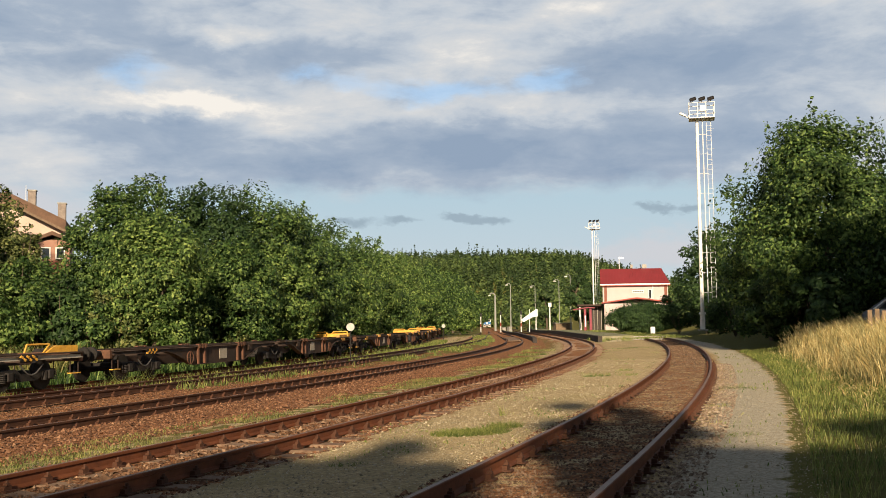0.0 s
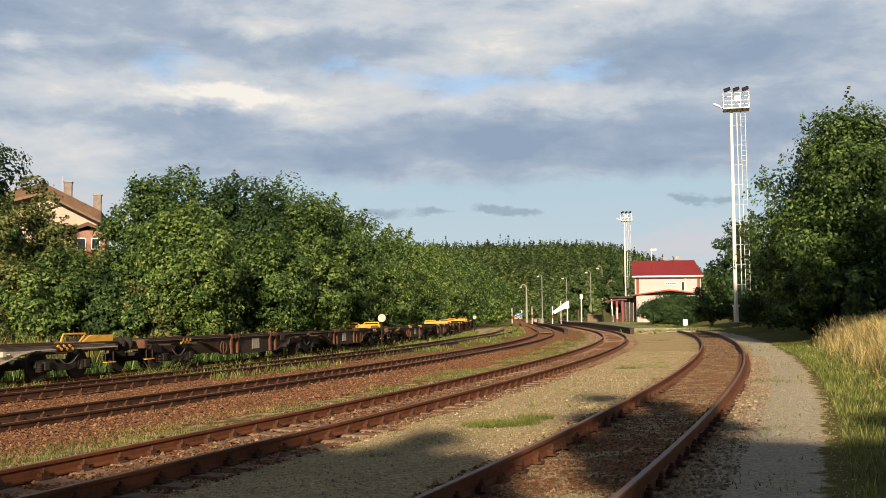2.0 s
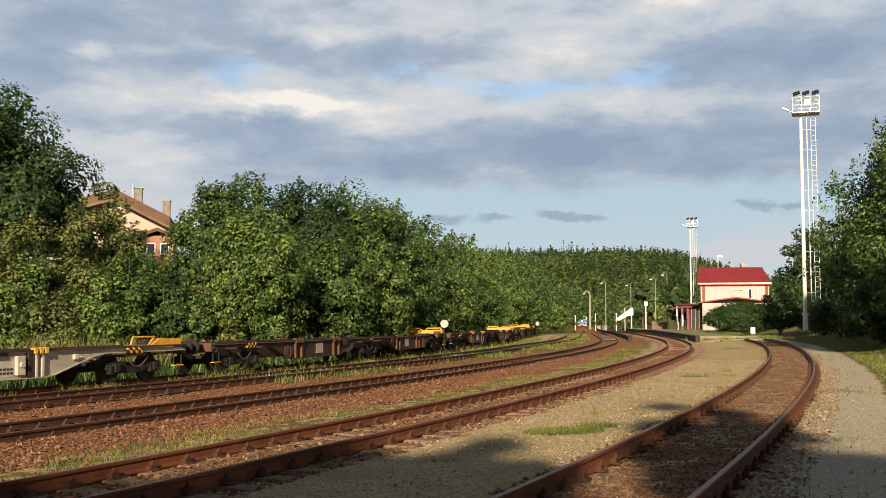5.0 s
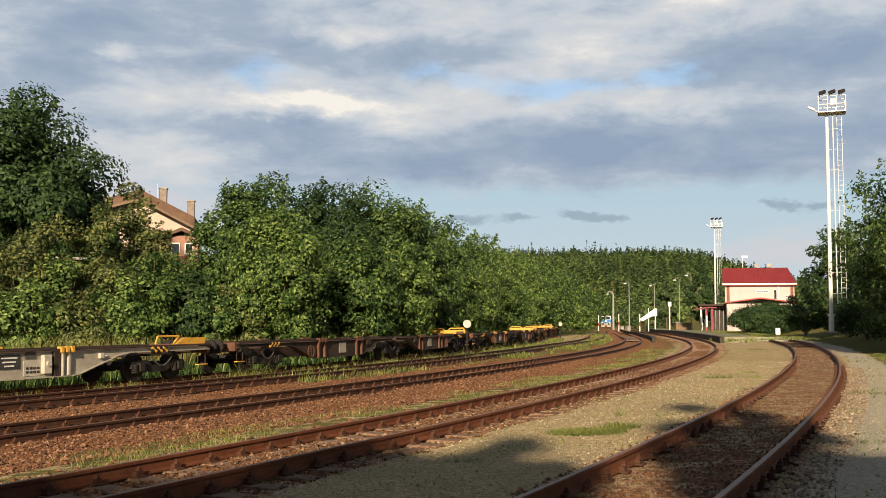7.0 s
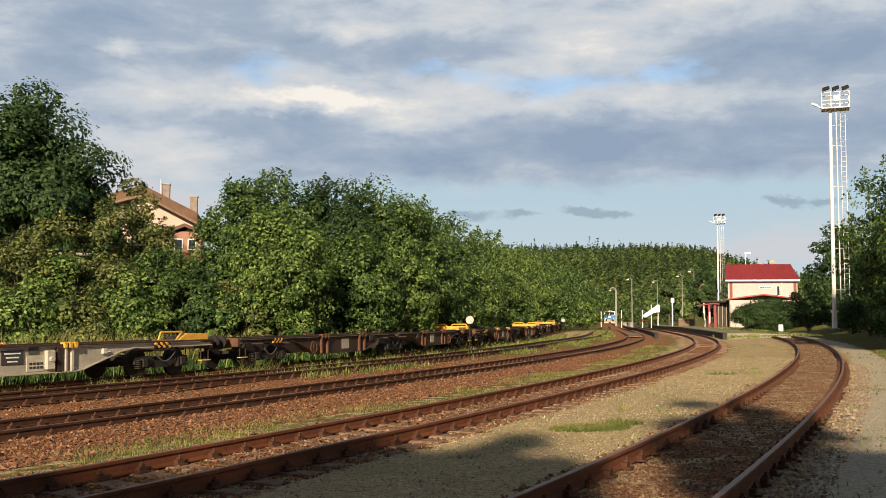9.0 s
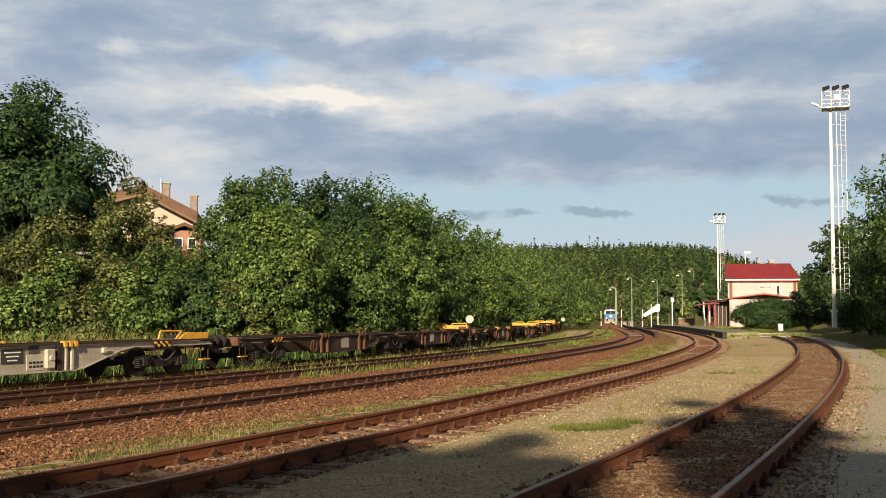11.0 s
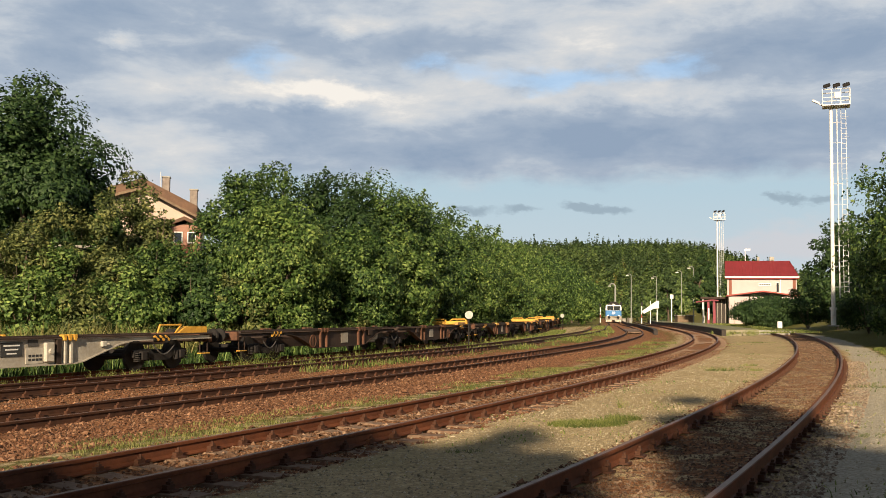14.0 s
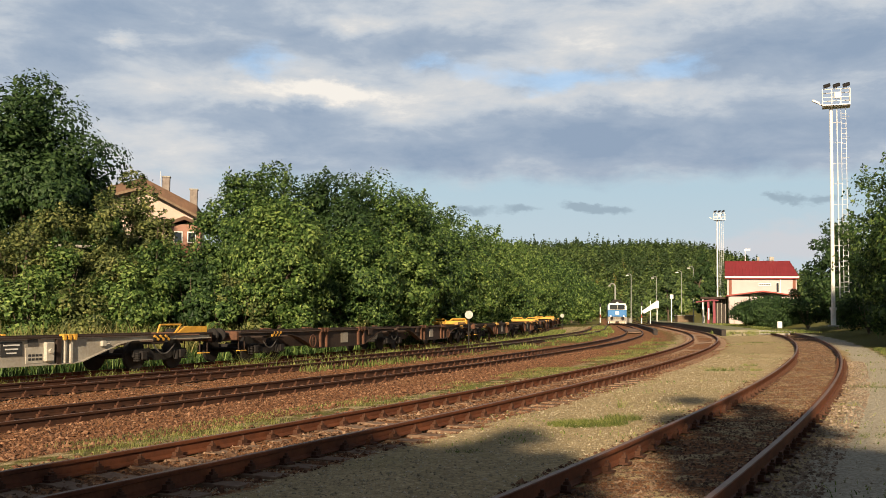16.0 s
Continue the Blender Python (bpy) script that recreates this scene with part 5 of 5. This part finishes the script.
disc_sign(1.45, 54.2, 1.66, 0.22, "white round disc sign on a dark post beside the siding")
disc_sign(14.2, 118.0, 1.5, 0.22, "white round disc sign on a dark post beside the siding")
# small white kerb stone by the path far ahead
t = thing("distance_stone", "small white marker stone in the grass", "marker stone", pose(36.2, 107.0, float(ground_z(36.2, 107.0)) + 0.05))
part("stone", boxm((0, 0, 0.35), (0.5, 0.3, 0.85), 0.06), m_white, t)
t = thing("concrete_kerb", "pale low concrete kerb at the platform's end", "kerb", pose(26.2, 82.0, float(gz(26.2, 82.0)), 0, 0, -20))
part("kerb", boxm((0, 0, 0.0), (5.2, 0.5, 0.34), 0.03), m_concrete, t)


# ---------------------------------------------------------------- fence and parked car beyond the dry grass
def build_car(x, y, z, rz):
    t = thing("car", "grey parked car with silver window trim behind the fence", "car", pose(x, y, z, 0, 0, rz))
    bm = bmesh.new()
    prism(bm, [(-2.1, 0.35), (2.1, 0.35), (2.15, 0.75), (1.2, 0.92), (0.5, 1.42), (-1.2, 1.46), (-1.9, 0.95), (-2.15, 0.8)], -0.82, 0.82)
    bmesh.ops.bevel(bm, geom=list(bm.edges), offset=0.05, segments=2, affect="EDGES")
    body = part("body", bm, m_carpaint, t)
    for sy in (-1, 1):
        bm = bmesh.new()
        prism(bm, [(-1.6, 0.95), (0.95, 0.95), (0.42, 1.34), (-1.1, 1.38)], sy * 0.80, sy * 0.835)
        part("side_window", bm, m_glass, t)
        bm = bmesh.new()
        for a, b in (((-1.75, 0.93), (-1.15, 1.42)), ((-1.15, 1.42), (0.45, 1.38)), ((0.45, 1.38), (1.05, 0.93)), ((-0.3, 0.93), (-0.3, 1.40))):
            rod(bm, (a[0], sy * 0.84, a[1]), (b[0], sy * 0.84, b[1]), 0.03, seg=5)
        part("window_trim", bm, m_galv, t)
        for sx in (-1, 1):
            w = part("wheel", rodm((sx * 1.3, sy * 0.70, 0.31), (sx * 1.3, sy * 0.86, 0.31), 0.31, 0.31, 18), m_black, t)
            part("rim", rodm((sx * 1.3, sy * 0.80, 0.31), (sx * 1.3, sy * 0.87, 0.31), 0.19, 0.19, 14), m_galv, w)


m_cream = painted("cream_paint", (0.62, 0.54, 0.42), (0.42, 0.35, 0.27), 2, 0.6)
m_carpaint = painted("car_paint", (0.16, 0.18, 0.21), (0.12, 0.135, 0.16), 1, 0.3)
build_car(21.6, 33.6, 0.80, -31)
f = thing("board_fence", "weathered upright timber boards above the dry grass", "fence")
for i in range(9):
    x, y = 16.75 + i * 0.19, 29.0 - i * 0.06
    part("fence_board", boxm((x, y, 0.92 + 0.03 * math.sin(i * 2.1)), (0.15, 0.04, 1.5), 0.01, Matrix.Rotation(0.03 * math.sin(i), 4, "Y")), m_wood, f)


# ---------------------------------------------------------------- locomotive
def build_loco():
    """Nose towards -y."""
    t = thing("locomotive", "blue and white diesel locomotive rolling towards the station", "locomotive")
    w = 1.5
    bm = bmesh.new()
    prism(bm, [(-w, 0.95), (w, 0.95), (w, 3.0), (w - 0.18, 3.45), (-w + 0.18, 3.45), (-w, 3.0)], 0.25, 16.2)
    part("body", bm, m_blue, t, "blue body")
    bm = bmesh.new()
    prism(bm, [(-w + 0.2, 3.40), (w - 0.2, 3.40), (w - 0.55, 3.78), (w - 1.0, 3.92), (-w + 1.0, 3.92), (-w + 0.55, 3.78)], 0.5, 16.0)
    part("roof", bm, m_iron, t, "dark roof")
    bm = bmesh.new()
    prism(bm, [(-w - 0.02, 2.42), (w + 0.02, 2.42), (w + 0.02, 3.0), (w - 0.16, 3.48), (-w + 0.16, 3.48), (-w - 0.02, 3.0)], 0.10, 2.6)
    part("cab_frame", bm, m_white, t, "white cab frame")
    bm = bmesh.new()
    prism(bm, [(-w - 0.03, 0.55), (w + 0.03, 0.55), (w + 0.03, 1.28), (-w - 0.03, 1.28)], 0.08, 16.3)
    part("lower_band", bm, m_concrete, t, "pale grey lower band")
    part("emblem", boxm((0, 0.12, 1.9), (0.62, 0.06, 0.5), 0.02), m_white, t, "white emblem")
    part("blue_panel", boxm((0, 0.2, 1.86), (2.7, 0.12, 1.05), 0.03), m_blue, t)
    for sx in (-1, 1):
        part("windscreen", boxm((sx * 0.62, 0.06, 2.86), (1.18, 0.08, 0.78), 0.04, Matrix.Rotation(sx * 0.06, 4, "Z")), m_glass, t, "dark windscreen")
        part("side_window", boxm((sx * (w + 0.02), 1.2, 2.8), (0.06, 0.9, 0.55), 0.02), m_glass, t)
        part("headlight", rodm((sx * 1.05, 0.02, 1.40), (sx * 1.05, 0.28, 1.40), 0.14, seg=14), m_white, t)
        bm = rodm((sx * 0.875, 0.3, 1.05), (sx * 0.875, -0.25, 1.05), 0.1, seg=10)
        rod(bm, (sx * 0.875, -0.25, 1.05), (sx * 0.875, -0.32, 1.05), 0.25, seg=14)
        part("buffer", bm, m_iron, t)
        part("plough", boxm((sx * 0.75, 0.2, 0.40), (0.9, 0.12, 0.4), 0.02), m_cream, t, "cream snow plough")
        part("step", boxm((sx * 1.4, 0.4, 0.5), (0.16, 0.4, 0.7), 0.02), m_white, t)
    part("top_light", rodm((0, 0.05, 3.52), (0, 0.35, 3.52), 0.2, seg=14), m_white, t)
    part("roof_equipment", boxm((0, 4.5, 3.98), (1.5, 5.0, 0.3), 0.05), m_iron, t)
    part("buffer_beam", boxm((0, 0.18, 1.05), (2.9, 0.2, 0.4), 0.02), m_cream, t, "cream buffer beam")
    part("frame", boxm((0, 8.2, 0.95), (2.5, 15.4, 0.35), 0.02), m_iron, t)
    for by in (3.4, 12.8):
        b = part("bogie", boxm((0, by, 0.7), (2.3, 3.6, 0.45), 0.05), m_iron, t)
        for sx in (-1, 1):
            for dy in (-1.2, 1.2):
                part("wheel", rodm((sx * 0.70, by + dy, 0.5), (sx * 0.82, by + dy, 0.5), 0.5, seg=18), m_iron, b)
    return t


loco = build_loco()


# ---------------------------------------------------------------- stones of the ballast
def stone_field(name, n, gen, place, size, mat, label):
    """Loose angular stones strewn over the ground."""
    base = np.array([(1, 0, 0), (-1, 0, 0), (0, 1, 0), (0, -1, 0), (0, 0, 1), (0, 0, -1)], float)
    tri = np.array([(0, 2, 4), (2, 1, 4), (1, 3, 4), (3, 0, 4), (0, 3, 5)])
    x, y = place(n)
    n = len(x)
    z = ground_z(x, y)
    s = size * gen.lognormal(0, 0.35, n)
    v = base[None] * gen.uniform(0.55, 1.15, (n, 6, 1)) * s[:, None, None] * np.array([1, 1, 0.75])
    a, b = gen.uniform(0, TAU, n), gen.uniform(-0.6, 0.6, n)
    ca, sa, cb, sb = np.cos(a)[:, None], np.sin(a)[:, None], np.cos(b)[:, None], np.sin(b)[:, None]
    vx, vy, vz = v[..., 0], v[..., 1], v[..., 2]
    vx, vz = vx * cb - vz * sb, vx * sb + vz * cb
    vx, vy = vx * ca - vy * sa, vx * sa + vy * ca
    w = np.stack([vx + x[:, None], vy + y[:, None], vz + (z + s * 0.25)[:, None]], -1).reshape(-1, 3)
    f = ((np.arange(n) * 6)[:, None, None] + tri[None]).reshape(-1, 3)
    tagged(new(name, mesh_from(name, w, f, mat)), label, "ballast", kind="stuff")


gen = np.random.default_rng(17)


def along(line, lo, hi, y0, y1, power=1.7):
    def place(n):
        y = y0 + (y1 - y0) * gen.uniform(0, 1, n) ** power
        o = gen.uniform(lo, hi, n)
        s = (line(y + 0.25) - line(y - 0.25)) / 0.5
        q = np.sqrt(1 + s * s)
        return line(y) + o / q, y - o * s / q
    return place


stone_field("ballast_stones", 16000, gen, along(t1x, -0.68, 0.68, 5, 34), 0.0145, m_stone_brown, "grey-brown ballast stones between the rails")
stone_field("ballast_stones", 4500, gen, along(t1x, -0.68, 0.68, 33, 80, 1.0), 0.03, m_stone_brown, "grey-brown ballast stones between the rails")
stone_field("ballast_stones", 5000, gen, along(t1x, 0.85, 1.42, 4.5, 34), 0.021, m_stone_grey, "grey-brown ballast stones beside the track")
stone_field("ballast_stones", 1500, gen, along(t1x, -1.25, -0.85, 6, 24), 0.020, m_stone_red, "rust-stained ballast stones beside the track")
stone_field("ballast_stones", 8000, gen, along(t2x, -0.68, 0.68, 5, 45), 0.026, m_stone_dark, "rust-stained ballast stones between the rails")
stone_field("ballast_stones", 2600, gen, along(t2x, 0.85, 1.3, 6, 45), 0.024, m_stone_red, "rust-stained ballast stones beside the track")
stone_field("ballast_stones", 24000, gen, along(t3x, 0.85, 3.2, 9, 48), 0.024, m_stone_red, "reddish-brown ballast stones heaped beside the track")
stone_field("ballast_stones", 6000, gen, along(t3x, -0.68, 0.68, 9, 45), 0.024, m_stone_red, "reddish-brown ballast stones between the rails")
stone_field("ballast_stones", 6000, gen, along(t4x, 0.85, 2.6, 14, 45), 0.022, m_stone_red, "rust-stained ballast stones beside the siding")
stone_field("pebbles", 22000, gen, along(t1x, -4.8, -0.9, 6, 40), 0.0115, m_pebble, "small pebbles on the gravel yard")

stone_field("pebbles", 7000, gen, along(t1x, 1.2, 2.6, 5, 36), 0.008, m_pebble, "small pebbles on the footpath")
stone_field("ballast_stones", 2500, gen, along(t2x, -1.9, -0.85, 7, 45), 0.03, m_stone_red, "rust-stained ballast stones beside the track")


# ---------------------------------------------------------------- grass
def blades(name, x, y, h, width, mat, label, lean=0.35, z=None, heads=False):
    n = len(x)
    z = (ground_z(x, y) - 0.02) if z is None else z
    a = gen.uniform(0, TAU, n)
    d = np.c_[np.cos(a), np.sin(a), np.zeros(n)]
    side = np.c_[-np.sin(a), np.cos(a), np.zeros(n)] * (width * gen.uniform(0.6, 1.4, n))[:, None]
    b = gen.uniform(0, TAU, n)
    le = (h * lean * gen.uniform(0.2, 1.6, n))[:, None] * np.c_[np.cos(b), np.sin(b), np.zeros(n)]
    base = np.c_[x, y, z]
    mid = base + le * 0.35 + np.c_[np.zeros(n), np.zeros(n), h * 0.55]
    tip = base + le + np.c_[np.zeros(n), np.zeros(n), h]
    if heads:
        v = np.stack([base - side * 0.5, base + side * 0.5, mid + side * 0.5, mid - side * 0.5, tip - side * 0.75, tip + side * 0.75], 1).reshape(-1, 3)
        f = np.concatenate([(np.arange(n) * 6)[:, None] + np.array([0, 1, 2, 3]), (np.arange(n) * 6)[:, None] + np.array([3, 2, 5, 4])])
    else:
        v = np.stack([base - side, base + side, mid + side * 0.8, mid - side * 0.8, tip], 1).reshape(-1, 3)
        f = [list(q) for q in (np.arange(n) * 5)[:, None] + np.array([0, 1, 2, 3])] + [list(q) for q in (np.arange(n) * 5)[:, None] + np.array([3, 2, 4])]
    tagged(new(name, mesh_from(name, v, f, mat)), label, "grass", kind="stuff")


def patchy(x, y, scale, cut):
    """Keep what lies in uneven patches."""
    v = np.array([noise.noise((float(a) * scale, float(b) * scale, 3.3)) for a, b in zip(x, y)])
    k = v > cut + gen.normal(size=len(v)) * 0.08
    return x[k], y[k]


# verge between path and dry grass
x, y = along(t1x, 2.45, 5.6, 4.0, 46, 1.5)(42000)
blades("verge_grass", x, y, gen.uniform(0.03, 0.17, len(x)), 0.0025 + 0.0003 * y, m_grass, "green grass verge beside the path")
x, y = along(t1x, 2.9, 6.8, 4.0, 44, 1.3)(9000)
x, y = patchy(x, y, 0.4, 0.12)
blades("straw_grass", x, y, gen.uniform(0.04, 0.16, len(x)), 0.0025 + 0.0002 * y, m_dry, "short yellowed grass on the verge")
# tall dry grass on the bank, ragged at its edge
x, y = along(t1x, 3.3, 8.0, 14.0, 43.0, 1.0)(34000)
off = (x - t1x(y)) * 0.92
swell = np.array([noise.noise((float(a) * 0.5, float(b) * 0.5, 8.1)) for a, b in zip(x, y)])
keep = (off > 4.1 + 1.1 * swell + gen.normal(size=len(x)) * 0.25) & (y > 17)
x, y, swell, off = x[keep], y[keep], swell[keep], off[keep]
hh = np.clip(0.40 + 0.28 * (off - 3.3), 0.35, 0.82) * (1 + 0.35 * swell) * gen.uniform(0.6, 1.2, len(x))
blades("dry_grass", x, y, hh, 0.0075, m_dry, "tall dry straw-coloured grass on the bank", 0.42, heads=True)
x, y = along(t1x, 3.4, 6.0, 16.0, 42.0, 1.0)(4000)
blades("straw_litter", x, y, gen.uniform(0.05, 0.22, len(x)), 0.010, m_dry, "flattened straw at the foot of the bank", 1.6)
# weeds along the sidings
x, y = along(t5x, 1.25, 2.9, 18, 110, 1.1)(24000)
x, y = patchy(x, y, 0.6, 0.10)
blades("siding_weeds", x, y, gen.uniform(0.06, 0.50, len(x)) ** 1.4, 0.005 + 0.0002 * y, m_grass, "tall green weeds along the parked wagons")
x, y = along(t5x, -1.2, 1.2, 20, 100, 1.0)(1500)
blades("siding_weeds", x, y, gen.uniform(0.1, 0.4, len(x)), 0.008 + 0.0002 * y, m_grass, "green weeds under the parked wagons")
x, y = along(t5x, -3.5, -2.0, 16, 110, 1.2)(9000)
blades("shaded_weeds", x, y, gen.uniform(0.25, 0.75, len(x)), 0.012 + 0.00025 * y, m_leaf_mid, "dense dark weeds in the shade behind the parked wagons")
x, y = along(t5x, -7.0, -4.0, 18, 110, 1.0)(16000)
blades("slope_grass", x, y, gen.uniform(0.3, 1.4, len(x)), 0.010 + 0.00025 * y, m_dry_green := leafy("grass_half_dry", [(0.14, 0.15, 0.04), (0.24, 0.22, 0.07), (0.34, 0.29, 0.12)], 0.35), "half-dry tall grass behind the wagons")
# strips between the tracks
x, y = along(t2x, -3.1, -1.5, 8, 48, 1.3)(36000)
x, y = patchy(x, y, 0.35, 0.05)
blades("strip_grass", x, y, gen.uniform(0.015, 0.09, len(x)), 0.0025 + 0.00022 * y, m_shortgrass, "low green grass growing between two tracks")
x, y = along(t3x, -4.2, -1.9, 26, 130, 1.2)(13000)
x, y = patchy(x, y, 0.3, 0.05)
blades("strip_grass", x, y, gen.uniform(0.06, 0.26, len(x)), 0.005 + 0.00028 * y, m_grass, "green grass growing between two sidings")
x, y = along(t2x, -3.6, -1.6, 42, 75, 1.0)(4500)
x, y = patchy(x, y, 0.2, 0.27)
blades("strip_grass", x, y, gen.uniform(0.05, 0.16, len(x)), 0.016, m_shortgrass, "green grass growing between two tracks")
x, y = along(t2x, 2.2, 9.0, 78, 150, 1.0)(9000)
blades("far_grass", x, y, gen.uniform(0.06, 0.2, len(x)), 0.035, m_grass, "green grass round the platform ends", z=gz(x, y) + 0.0)
x, y = along(t1x, 1.2, 2.6, 5, 45, 1.3)(2200)
x, y = patchy(x, y, 0.9, 0.22)
blades("path_grass", x, y, gen.uniform(0.02, 0.09, len(x)), 0.005 + 0.0004 * y, m_grass, "short grass creeping over the edge of the footpath")
x, y = along(t1x, -4.4, -1.2, 9, 60, 1.2)(9000)
x, y = patchy(x, y, 0.5, 0.30)
blades("yard_grass", x, y, gen.uniform(0.02, 0.07, len(x)), 0.006 + 0.0004 * y, m_grass, "sparse short weeds on the gravel yard")
# tufts on the gravel
for cx, cy, r, n, h in ((2.15, 14.7, 0.40, 2600, 0.085), (2.75, 15.3, 0.2, 500, 0.11), (8.0, 28.8, 0.3, 200, 0.12), (9.0, 29.0, 0.22, 120, 0.1), (9.7, 31.6, 0.2, 110, 0.1), (0.3, 11.9, 0.16, 130, 0.06),
                       (3.2, 17.8, 0.04, 25, 0.26), (-6.2, 32.5, 0.5, 160, 0.6), (26.0, 88.0, 1.6, 500, 0.35), (5.6, 13.0, 0.25, 120, 0.06), (9.2, 21.5, 0.3, 160, 0.08), (7.0, 17.3, 0.2, 100, 0.06)):
    a, q = gen.uniform(0, TAU, n), r * np.sqrt(gen.uniform(0, 1, n))
    x, y = cx + np.cos(a) * q * 1.5, cy + np.sin(a) * q
    blades("grass_tuft", x, y, h * gen.uniform(0.3, 1.3, n), 0.0025 + 0.00016 * y, m_grass, "green weed tuft growing through the gravel", 0.8)


def motions():
    rows = []
    for i in range(33):
        s = i * 0.5
        d = 163.0 + 15.5 * (16.0 - s)
        x0, x1 = float(t3x(d)), float(t3x(d + 16))
        yaw = -math.degrees(math.atan2(x1 - x0, 16))
        rows.append((s, pose(x0, d, float(gz(x0, d)), 0, 0, yaw)))
    walk(loco, rows)


motions()
